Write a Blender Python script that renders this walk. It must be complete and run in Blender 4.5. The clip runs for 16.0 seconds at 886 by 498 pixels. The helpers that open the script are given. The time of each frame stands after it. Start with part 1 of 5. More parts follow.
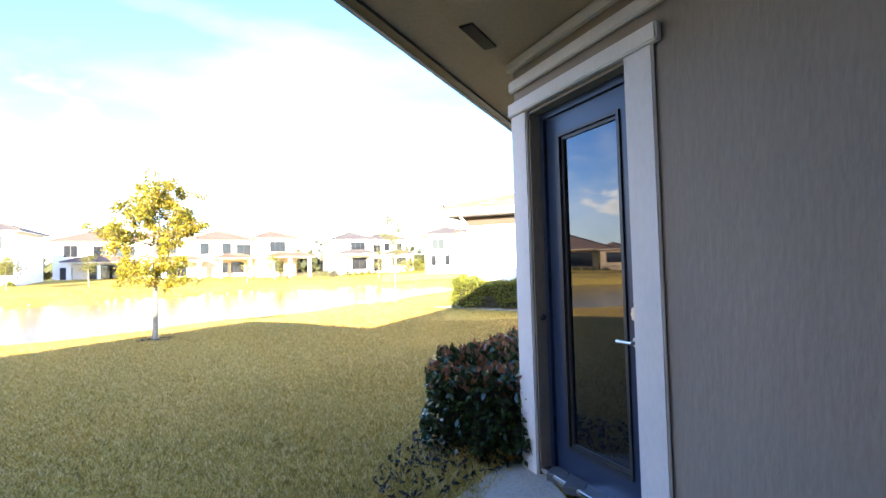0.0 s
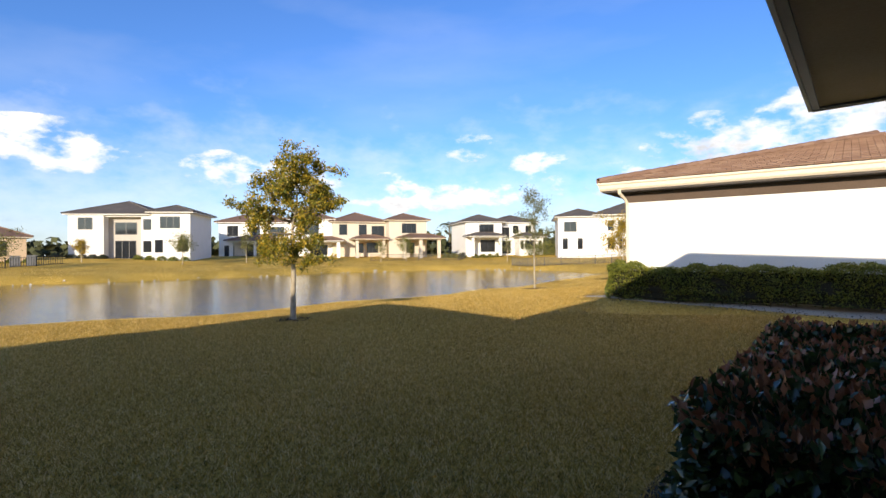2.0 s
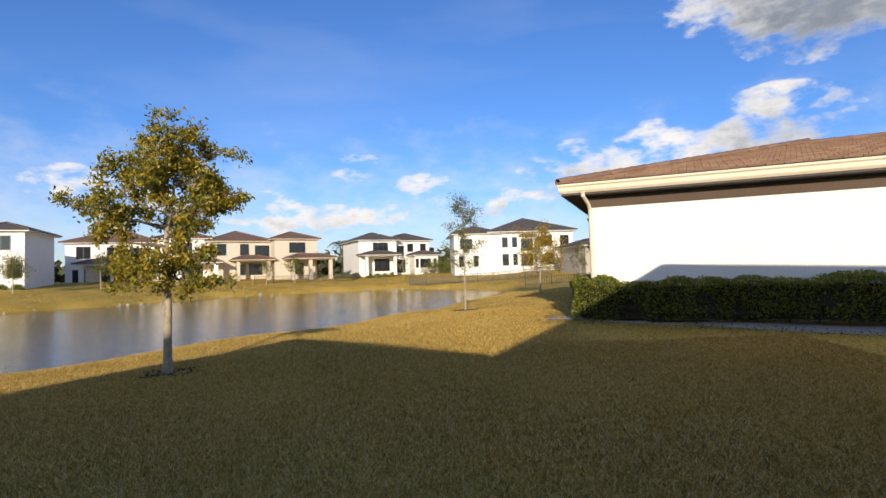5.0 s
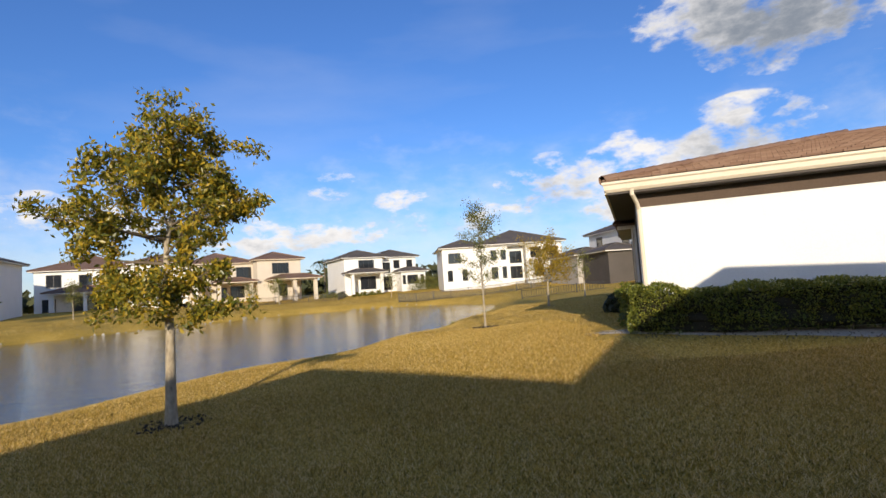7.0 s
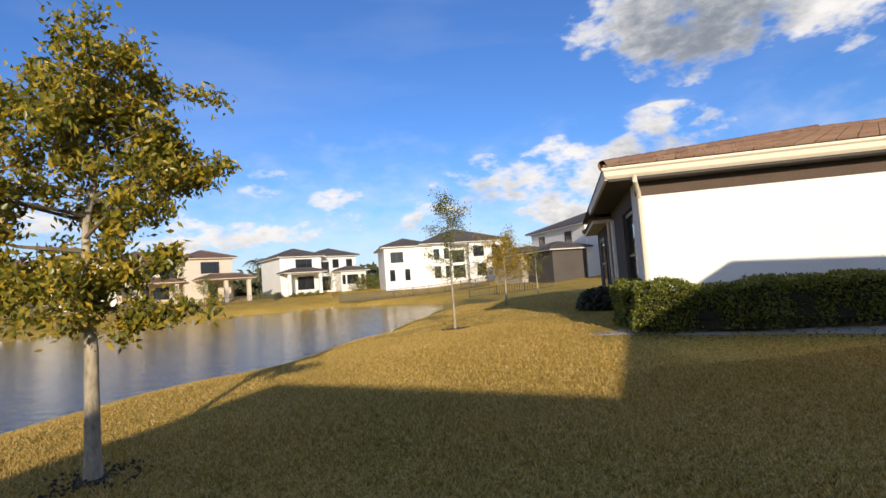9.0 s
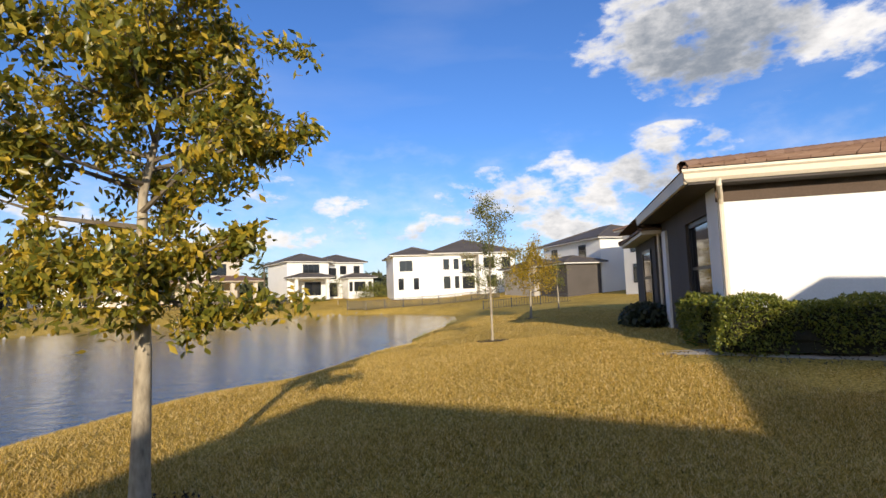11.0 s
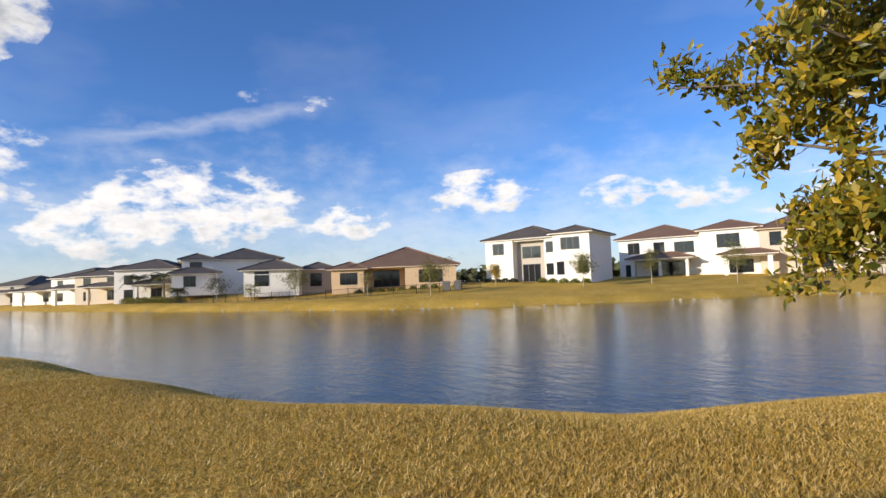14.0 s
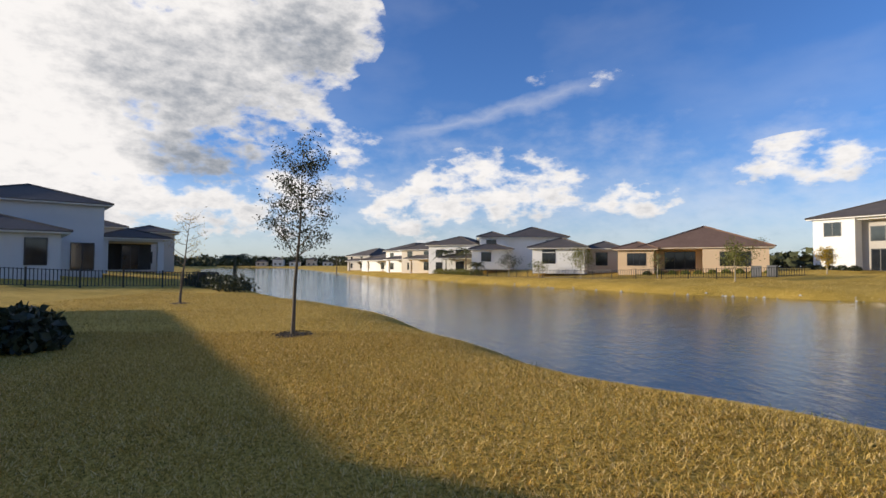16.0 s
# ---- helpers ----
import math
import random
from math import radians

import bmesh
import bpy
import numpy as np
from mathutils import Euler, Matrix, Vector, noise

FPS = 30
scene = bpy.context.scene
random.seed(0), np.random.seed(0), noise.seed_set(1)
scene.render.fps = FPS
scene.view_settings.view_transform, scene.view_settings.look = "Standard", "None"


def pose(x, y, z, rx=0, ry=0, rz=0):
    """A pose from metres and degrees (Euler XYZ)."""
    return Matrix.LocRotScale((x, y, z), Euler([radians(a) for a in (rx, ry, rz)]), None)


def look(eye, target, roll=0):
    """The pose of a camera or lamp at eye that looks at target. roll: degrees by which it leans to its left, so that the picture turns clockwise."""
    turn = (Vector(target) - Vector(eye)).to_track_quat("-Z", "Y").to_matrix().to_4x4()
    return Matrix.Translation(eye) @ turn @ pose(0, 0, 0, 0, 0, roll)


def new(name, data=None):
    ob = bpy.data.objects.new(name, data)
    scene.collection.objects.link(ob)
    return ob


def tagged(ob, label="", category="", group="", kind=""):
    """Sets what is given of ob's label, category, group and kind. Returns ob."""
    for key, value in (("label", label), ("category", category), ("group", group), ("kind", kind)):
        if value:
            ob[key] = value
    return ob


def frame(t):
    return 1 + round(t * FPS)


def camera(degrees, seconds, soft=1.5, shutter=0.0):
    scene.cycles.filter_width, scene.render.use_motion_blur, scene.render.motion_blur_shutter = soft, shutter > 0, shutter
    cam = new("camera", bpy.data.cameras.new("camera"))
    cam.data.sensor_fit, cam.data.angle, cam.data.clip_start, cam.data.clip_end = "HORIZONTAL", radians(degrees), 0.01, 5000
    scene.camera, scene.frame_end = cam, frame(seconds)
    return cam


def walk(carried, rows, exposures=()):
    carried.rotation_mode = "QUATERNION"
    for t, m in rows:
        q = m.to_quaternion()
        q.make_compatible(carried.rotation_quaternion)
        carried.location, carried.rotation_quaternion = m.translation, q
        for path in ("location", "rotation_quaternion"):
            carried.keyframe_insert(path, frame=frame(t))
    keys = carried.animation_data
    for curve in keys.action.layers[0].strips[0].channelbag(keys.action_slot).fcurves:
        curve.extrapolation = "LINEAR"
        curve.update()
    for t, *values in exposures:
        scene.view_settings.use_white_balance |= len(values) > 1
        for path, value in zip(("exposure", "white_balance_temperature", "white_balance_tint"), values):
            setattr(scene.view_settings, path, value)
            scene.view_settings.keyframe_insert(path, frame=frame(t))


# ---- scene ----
cam = camera(81.5, 16.0)
PATH = [
    (0, (-0.296, 0.248, 1.439), (-0.248, 2.246, 1.513), -1.6),
    (0.5, (-0.417, 0.602, 1.436), (-0.537, 2.596, 1.535), -0.9),
    (1, (-0.584, 0.999, 1.426), (-0.878, 2.976, 1.515), -1.1),
    (1.5, (-0.722, 1.394, 1.424), (-1.108, 3.356, 1.448), -1.6),
    (2, (-0.903, 1.792, 1.427), (-1.339, 3.744, 1.444), -0.5),
    (2.5, (-1.101, 2.224, 1.414), (-1.621, 4.155, 1.426), -0.7),
    (3, (-1.350, 2.665, 1.409), (-1.867, 4.597, 1.429), 0.0),
    (3.5, (-1.631, 3.091, 1.385), (-2.036, 5.049, 1.410), -0.7),
    (4, (-1.924, 3.544, 1.380), (-2.171, 5.528, 1.426), 1.0),
    (4.5, (-2.163, 3.951, 1.383), (-2.257, 5.949, 1.428), 0.6),
    (5, (-2.428, 4.365, 1.385), (-2.427, 6.364, 1.470), -1.7),
    (7.5, (-3.668, 6.106, 1.405), (-3.558, 8.098, 1.546), -4.5),
    (8, (-3.847, 6.497, 1.415), (-3.590, 8.479, 1.505), -2.8),
    (10.5, (-4.793, 7.939, 1.374), (-4.435, 9.896, 1.571), -4.4),
    (11, (-4.985, 8.152, 1.368), (-4.668, 10.120, 1.536), -2.1),
    (11.5, (-5.168, 8.214, 1.339), (-4.861, 10.180, 1.538), -1.6),
    (12, (-5.408, 8.427, 1.368), (-5.497, 10.418, 1.541), -1.8),
    (12.5, (-5.659, 8.565, 1.367), (-6.227, 10.478, 1.504), -1.4),
    (13, (-5.840, 8.594, 1.330), (-6.825, 10.332, 1.433), -1.7),
    (13.5, (-5.974, 8.575, 1.326), (-7.325, 10.046, 1.440), -2.8),
    (14, (-6.007, 8.498, 1.361), (-7.640, 9.645, 1.493), -2.1),
    (14.5, (-5.976, 8.380, 1.384), (-7.756, 9.284, 1.507), -1.7),
    (15, (-5.921, 8.252, 1.389), (-7.809, 8.901, 1.514), -0.8),
    (15.5, (-5.914, 8.207, 1.394), (-7.876, 8.587, 1.477), 1.0),
    (16, (-5.905, 8.145, 1.396), (-7.898, 8.292, 1.462), 0.3),
]
walk(cam, [(t, look(eye, target, roll)) for t, eye, target, roll in PATH],
     exposures=[(0.0, 3.0), (0.5, 2.05), (1.0, 1.45), (1.5, 0.9), (2.2, 0.6), (3.5, 0.42), (5.0, 0.28), (8.0, 0.27), (11.0, 0.36), (12.5, 0.42), (14.5, 0.35), (16.0, 0.24)])

# ---- world and sun ----
SUN_EL = radians(13.5)
SUN_AZ = math.atan2(-0.06, -1.0)          # towards the sun, from +y clockwise
world = bpy.data.worlds.new("sky")
scene.world = world
world.use_nodes = True
wn, wl = world.node_tree.nodes, world.node_tree.links
wn.clear()


def wnode(kind, **values):
    n = wn.new(kind)
    for k, v in values.items():
        if k.startswith("in"):
            n.inputs[int(k[2:])].default_value = v
    return n


def wmath(op, a, b=None, c=None, clamp=False):
    n = wn.new("ShaderNodeMath")
    n.operation, n.use_clamp = op, clamp
    for i, v in enumerate((a, b, c)):
        if v is None:
            continue
        if isinstance(v, (int, float)):
            n.inputs[i].default_value = v
        else:
            wl.new(v, n.inputs[i])
    return n.outputs[0]


def build_sky():
    sky = wn.new("ShaderNodeTexSky")
    sky.sky_type, sky.sun_disc = "NISHITA", False
    sky.sun_elevation, sky.sun_rotation = SUN_EL, SUN_AZ
    sky.air_density, sky.dust_density, sky.ozone_density = 1.0, 0.6, 2.2
    coord = wn.new("ShaderNodeTexCoord")
    split = wn.new("ShaderNodeSeparateXYZ")
    wl.new(coord.outputs["Generated"], split.inputs[0])
    up = split.outputs[2]
    # bearing to the left of +y and height above the horizon, in degrees
    bearing = wmath("MULTIPLY", wmath("ARCTAN2", wmath("MULTIPLY", split.outputs[0], -1.0), split.outputs[1]), 57.2958)
    height = wmath("MULTIPLY", wmath("ARCSINE", up), 57.2958)
    stretch = wnode("ShaderNodeVectorMath")
    stretch.operation = "MULTIPLY"
    wl.new(coord.outputs["Generated"], stretch.inputs[0])
    stretch.inputs[1].default_value = (3.4, 3.4, 6.6)
    noises = []
    for size, detail, rough in ((3.6, 10.0, 0.56), (9.0, 6.0, 0.6)):
        n = wnode("ShaderNodeTexNoise")
        wl.new(stretch.outputs[0], n.inputs["Vector"])
        n.inputs["Scale"].default_value, n.inputs["Detail"].default_value, n.inputs["Roughness"].default_value = size, detail, rough
        noises.append(wmath("SUBTRACT", n.outputs["Fac"], 0.5))
    # each cloud: bearing, height, half width, half height, fullness, greyness
    body, shade = None, None
    for b0, e0, w, h, gain, grey in CLOUDS:
        db = wmath("DIVIDE", wmath("SUBTRACT", bearing, b0), w)
        de = wmath("DIVIDE", wmath("SUBTRACT", height, e0), h)
        near = wmath("SUBTRACT", 1.0, wmath("ADD", wmath("MULTIPLY", db, db), wmath("MULTIPLY", de, de)), clamp=True)
        near = wmath("MULTIPLY", wmath("POWER", near, 0.8), gain)
        dark = wmath("MULTIPLY", near, wmath("SUBTRACT", grey, wmath("MULTIPLY", de, 0.32)))
        body = near if body is None else wmath("MAXIMUM", body, near)
        shade = dark if shade is None else wmath("MAXIMUM", shade, dark)
    field = wmath("ADD", body, wmath("ADD", wmath("MULTIPLY", noises[0], 3.6), wmath("MULTIPLY", noises[1], 0.9)))
    dens = wn.new("ShaderNodeMapRange")
    dens.interpolation_type = "SMOOTHSTEP"
    wl.new(wmath("MULTIPLY", field, wmath("MULTIPLY", body, 6.0, clamp=True)), dens.inputs[0])
    dens.inputs[1].default_value, dens.inputs[2].default_value = 0.22, 1.0
    # thin veil and the pale haze over the horizon
    haze = wn.new("ShaderNodeMapRange")
    haze.interpolation_type = "SMOOTHSTEP"
    wl.new(wmath("ADD", height, wmath("MULTIPLY", noises[0], -22.0)), haze.inputs[0])
    haze.inputs[1].default_value, haze.inputs[2].default_value, haze.inputs[3].default_value, haze.inputs[4].default_value = 1.0, 17.0, 0.42, 0.0
    veil_s = wn.new("ShaderNodeVectorMath")
    veil_s.operation = "MULTIPLY"
    wl.new(coord.outputs["Generated"], veil_s.inputs[0])
    veil_s.inputs[1].default_value = (1.2, 2.2, 5.0)
    veil = wnode("ShaderNodeTexNoise")
    wl.new(veil_s.outputs[0], veil.inputs["Vector"])
    veil.inputs["Scale"].default_value, veil.inputs["Detail"].default_value = 1.6, 6.0
    vm = wn.new("ShaderNodeMapRange")
    wl.new(veil.outputs["Fac"], vm.inputs[0])
    vm.inputs[1].default_value, vm.inputs[2].default_value, vm.inputs[4].default_value = 0.5, 0.8, 0.12
    # a long streak of ice cloud rising from left to right
    line = wmath("SUBTRACT", height, wmath("SUBTRACT", 34.5, wmath("MULTIPLY", bearing, 0.224)))
    thin = wmath("SUBTRACT", 1.0, wmath("ABSOLUTE", wmath("DIVIDE", wmath("ADD", line, wmath("MULTIPLY", noises[0], 3.0)), 1.1)), clamp=True)
    ends = wmath("SUBTRACT", 1.0, wmath("ABSOLUTE", wmath("DIVIDE", wmath("SUBTRACT", bearing, 80.0), 15.0)), clamp=True)
    streak = wmath("MULTIPLY", wmath("MULTIPLY", thin, wmath("MULTIPLY", ends, 2.0, clamp=True)), 0.28)
    cover = wmath("MAXIMUM", wmath("MAXIMUM", dens.outputs[0], haze.outputs[0]), wmath("MAXIMUM", vm.outputs[0], streak))
    # cloud colour: white above and at the rim, grey in the thick of it
    tone = wn.new("ShaderNodeMapRange")
    tone.interpolation_type = "SMOOTHSTEP"
    wl.new(wmath("ADD", shade, wmath("ADD", wmath("MULTIPLY", noises[1], 0.9), wmath("MULTIPLY", noises[0], 0.5))), tone.inputs[0])
    tone.inputs[1].default_value, tone.inputs[2].default_value = -0.05, 0.9
    col = wn.new("ShaderNodeMix")
    col.data_type = "RGBA"
    wl.new(tone.outputs[0], col.inputs[0])
    col.inputs[6].default_value, col.inputs[7].default_value = (8.4, 8.1, 7.9, 1), (2.2, 2.5, 3.0, 1)
    tint = wn.new("ShaderNodeMix")
    tint.data_type, tint.blend_type = "RGBA", "MULTIPLY"
    tint.inputs[0].default_value = 1.0
    wl.new(sky.outputs[0], tint.inputs[6])
    tint.inputs[7].default_value = SKY_TINT
    mix = wn.new("ShaderNodeMix")
    mix.data_type = "RGBA"
    wl.new(cover, mix.inputs[0])
    wl.new(tint.outputs[2], mix.inputs[6])
    wl.new(col.outputs[2], mix.inputs[7])
    back = wn.new("ShaderNodeBackground")
    back.inputs[1].default_value = 0.097
    wl.new(mix.outputs[2], back.inputs[0])
    out = wn.new("ShaderNodeOutputWorld")
    wl.new(back.outputs[0], out.inputs[0])


CLOUDS = ((-38, 24.5, 11, 7.5, 1.3, 0.54), (-29, 25, 6.5, 3.9, 0.7, 0.2), (-47, 21, 7.8, 4.5, 0.8, 0.1), (-14.5, 10.5, 6.5, 3.4, 0.8, 0.35), (-22.5, 10.8, 7.8, 4.2, 0.9, 0.1),
          (-33.5, 11.5, 7.8, 5.2, 0.85, 0.5), (-24, 6.5, 9.1, 3.4, 0.8, 0.25), (-5, 7.5, 10.4, 2.3, 0.55, 0.2), (2.5, 9.3, 4.5, 2.3, 0.7, 0.1), (13.5, 6.5, 11.7, 3.1, 0.75, 0.1), (10, 11.6, 4.5, 1.8, 0.6, 0.1),
          (28, 8, 7.8, 2.3, 0.6, 0.1), (50, 9.6, 8.5, 3, 0.85, 0.05), (35, 8.7, 5.9, 2.2, 0.75, 0.1), (66, 7.2, 6.5, 2.6, 0.75, 0.05), (71, 19.7, 6.5, 1.3, 0.5, 0), (80.5, 8.3, 11.7, 5.2, 1, 0.05),
          (89, 5.5, 9.1, 3.9, 0.85, 0.1), (74, 9.2, 5.2, 2.9, 0.8, 0.05), (111, 21, 15.6, 10.4, 1.6, 0.22), (101, 25, 9.1, 6.5, 1.5, 0.35), (130, 17, 22.1, 18.2, 2.0, -0.3), (111, 11.5, 7.8, 3.9, 0.9, 0.7), (106, 6.5, 11.7, 4.5, 0.85, 0.15),
          (98, 11, 7.8, 5.2, 0.6, 0.1), (122, 6.5, 11.7, 5.2, 1.4, 0.1), (160, 18, 23.4, 13, 1, 0), (-150, 15, 26, 10.4, 0.9, 0.2), (-95, 14, 19.5, 7.8, 0.8, 0.3))
SKY_TINT = (0.64, 0.98, 1.6, 1)
build_sky()
sun_data = bpy.data.lights.new("sun", "SUN")
sun_data.energy, sun_data.angle, sun_data.color = 4.3, radians(0.55), (1.0, 0.87, 0.68)
sun = new("sun", sun_data)
to_sun = Vector((math.sin(SUN_AZ) * math.cos(SUN_EL), math.cos(SUN_AZ) * math.cos(SUN_EL), math.sin(SUN_EL)))
sun.matrix_world = look(to_sun * 60, (0, 0, 0))


# ---- materials ----
def material(name, colours, rough=0.8, scale=3.0, fine=40.0, bump=0.2, bump_scale=None, metal=0.0, spec=0.4, island=0.0, obj=0.0, stretch=(1, 1, 1), trans=0.0, amount=0.5):
    """Two or three colours mixed by a broad noise and a fine one, with relief from the fine one."""
    m = bpy.data.materials.new(name)
    m.use_nodes = True
    nt = m.node_tree
    bs = nt.nodes["Principled BSDF"]
    bs.inputs["Roughness"].default_value, bs.inputs["Metallic"].default_value = rough, metal
    bs.inputs["Specular IOR Level"].default_value = spec
    geo = nt.nodes.new("ShaderNodeNewGeometry")
    mp = nt.nodes.new("ShaderNodeVectorMath")
    mp.operation = "MULTIPLY"
    nt.links.new(geo.outputs["Position"], mp.inputs[0])
    mp.inputs[1].default_value = stretch
    n1, n2 = nt.nodes.new("ShaderNodeTexNoise"), nt.nodes.new("ShaderNodeTexNoise")
    for n, s in ((n1, scale), (n2, fine)):
        nt.links.new(mp.outputs[0], n.inputs["Vector"])
        n.inputs["Scale"].default_value, n.inputs["Detail"].default_value = s, 5.0
    mean = nt.nodes.new("ShaderNodeMix")
    mean.inputs[0].default_value = amount
    nt.links.new(n1.outputs["Fac"], mean.inputs[2])
    nt.links.new(n2.outputs["Fac"], mean.inputs[3])
    fac = mean.outputs[0]
    for weight, node, socket in ((island, "ShaderNodeNewGeometry", "Random Per Island"), (obj, "ShaderNodeObjectInfo", "Random")):
        if weight:
            src = nt.nodes.new(node)
            mm = nt.nodes.new("ShaderNodeMix")
            mm.inputs[0].default_value = weight
            nt.links.new(fac, mm.inputs[2])
            nt.links.new(src.outputs[socket], mm.inputs[3])
            fac = mm.outputs[0]
    ramp = nt.nodes.new("ShaderNodeValToRGB")
    el = ramp.color_ramp.elements
    spread = (0.32, 0.68) if not (island or obj) else (0.15, 0.85)
    el[0].position, el[1].position = spread
    el[0].color, el[1].color = (*colours[0], 1), (*colours[-1], 1)
    if len(colours) == 3:
        e = el.new(0.5)
        e.color = (*colours[1], 1)
    nt.links.new(fac, ramp.inputs[0])
    nt.links.new(ramp.outputs[0], bs.inputs["Base Color"])
    if bump:
        b = nt.nodes.new("ShaderNodeBump")
        b.inputs["Strength"].default_value, b.inputs["Distance"].default_value = bump, 0.01
        if bump_scale:
            n3 = nt.nodes.new("ShaderNodeTexNoise")
            nt.links.new(mp.outputs[0], n3.inputs["Vector"])
            n3.inputs["Scale"].default_value, n3.inputs["Detail"].default_value = bump_scale, 4.0
            nt.links.new(n3.outputs["Fac"], b.inputs["Height"])
        else:
            nt.links.new(n2.outputs["Fac"], b.inputs["Height"])
        nt.links.new(b.outputs[0], bs.inputs["Normal"])
    if trans:
        tr = nt.nodes.new("ShaderNodeBsdfTranslucent")
        nt.links.new(ramp.outputs[0], tr.inputs[0])
        ms = nt.nodes.new("ShaderNodeMixShader")
        ms.inputs[0].default_value = trans
        nt.links.new(bs.outputs[0], ms.inputs[1])
        nt.links.new(tr.outputs[0], ms.inputs[2])
        nt.links.new(ms.outputs[0], nt.nodes["Material Output"].inputs[0])
    return m


M_SOIL = material("lawn", [(0.09, 0.07, 0.012), (0.52, 0.335, 0.06), (0.80, 0.54, 0.15)], 0.95, 0.35, 26.0, 1.0, spec=0.1, amount=0.78)
M_GRASS = material("grass_blades", [(0.07, 0.065, 0.010), (0.62, 0.40, 0.075), (0.95, 0.73, 0.36)], 0.7, 0.45, 11.0, 0, island=0.5, spec=0.2, trans=0.25, amount=0.78)
M_WEED = material("shore_weeds", [(0.10, 0.13, 0.02), (0.30, 0.27, 0.06)], 0.7, 0.8, 6.0, 0, island=0.6, trans=0.25)
M_STUCCO_W = material("white_stucco", [(0.74, 0.72, 0.68), (0.82, 0.80, 0.77)], 0.9, 0.7, 30.0, 0.35, bump_scale=45.0)
# white stucco with shade put into its colour as grey
M_STUCCO_SHADE = material("white_stucco_in_shade", [(0.52, 0.51, 0.50), (0.60, 0.59, 0.57)], 0.9, 0.9, 30.0, 0.3, bump_scale=45.0)
# dark stucco colour that also carries shade under eaves and in porches
M_STUCCO_DARK = material("dark_stucco_and_shade", [(0.07, 0.06, 0.052), (0.10, 0.085, 0.075)], 0.9, 0.9, 30.0, 0.3)
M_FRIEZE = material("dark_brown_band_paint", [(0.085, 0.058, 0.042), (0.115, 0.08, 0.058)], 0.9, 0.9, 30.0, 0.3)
M_BEIGE = material("beige_stucco", [(0.58, 0.50, 0.40), (0.66, 0.58, 0.47)], 0.9, 0.5, 20.0, 0.2)
M_TAN = material("tan_stucco", [(0.58, 0.42, 0.26), (0.66, 0.49, 0.32)], 0.9, 0.5, 20.0, 0.2)
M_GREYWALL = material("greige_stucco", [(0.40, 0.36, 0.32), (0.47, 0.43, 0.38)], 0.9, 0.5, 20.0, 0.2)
M_OWNWALL = material("taupe_textured_stucco", [(0.24, 0.20, 0.165), (0.29, 0.245, 0.20)], 0.85, 2.0, 60.0, 0.4, bump_scale=38.0, stretch=(1, 1, 0.25))
M_OWNTRIM = material("pale_grey_textured_trim", [(0.60, 0.57, 0.54), (0.68, 0.65, 0.62)], 0.8, 3.0, 60.0, 0.35, bump_scale=40.0, stretch=(1, 1, 0.3))
M_SOFFIT = material("sand_coloured_stucco_soffit", [(0.36, 0.29, 0.20), (0.45, 0.36, 0.26)], 0.9, 1.5, 40.0, 0.8, bump_scale=25.0)
M_CREAM = material("cream_fascia_paint", [(0.66, 0.56, 0.42), (0.74, 0.64, 0.50)], 0.6, 1.5, 20.0, 0.05)
M_FASCIA_D = material("dark_bronze_fascia", [(0.035, 0.033, 0.034), (0.05, 0.047, 0.048)], 0.5, 2.0, 30.0, 0.05)
M_WHITE_F = material("white_fascia_paint", [(0.66, 0.64, 0.60), (0.74, 0.72, 0.68)], 0.6, 1.0, 20.0, 0.05)
M_TILE_B = material("brown_concrete_roof_tile", [(0.13, 0.07, 0.045), (0.20, 0.115, 0.075), (0.29, 0.19, 0.13)], 0.85, 1.0, 18.0, 0.4, island=0.35, obj=0.3)
M_ROOF_BR = material("brown_tile_roof", [(0.15, 0.085, 0.055), (0.21, 0.13, 0.09)], 0.85, 0.6, 5.0, 0.6)
M_ROOF_GR = material("grey_brown_tile_roof", [(0.075, 0.062, 0.055), (0.125, 0.105, 0.09)], 0.85, 0.6, 5.0, 0.6)
M_FRAME = material("dark_bronze_window_frame", [(0.02, 0.02, 0.022), (0.03, 0.03, 0.032)], 0.4, 3, 30, 0)
M_GLASS = material("dark_window_glass", [(0.012, 0.014, 0.017), (0.025, 0.027, 0.03)], 0.06, 0.4, 2.0, 0, spec=0.6)
M_SCREEN = material("dark_screened_porch", [(0.025, 0.024, 0.024), (0.05, 0.047, 0.045)], 0.8, 0.7, 6.0, 0)
M_DOOR = material("navy_painted_door", [(0.018, 0.03, 0.06), (0.024, 0.038, 0.075)], 0.3, 3.0, 60.0, 0.05)
M_DOORGLASS = material("dark_reflective_door_glass", [(0.006, 0.007, 0.01), (0.01, 0.011, 0.014)], 0.015, 2.0, 9.0, 0, spec=1.0)
M_STEEL = material("satin_nickel", [(0.62, 0.60, 0.57), (0.70, 0.68, 0.65)], 0.28, 8.0, 80.0, 0.02, metal=1.0)
M_BRONZE = material("black_bronze_metal", [(0.015, 0.013, 0.012), (0.03, 0.026, 0.022)], 0.45, 8.0, 60.0, 0.05, metal=0.6)
M_VENT = material("black_soffit_vent", [(0.008, 0.008, 0.008), (0.015, 0.015, 0.015)], 0.7, 8.0, 60.0, 0)
M_BARK = material("pale_grey_bark", [(0.17, 0.135, 0.095), (0.36, 0.30, 0.21), (0.50, 0.42, 0.31)], 0.9, 5.0, 30.0, 0.8, stretch=(1, 1, 0.4))
M_TWIG = material("brown_bark", [(0.10, 0.075, 0.05), (0.20, 0.16, 0.11)], 0.9, 5.0, 30.0, 0.5, stretch=(1, 1, 0.4))
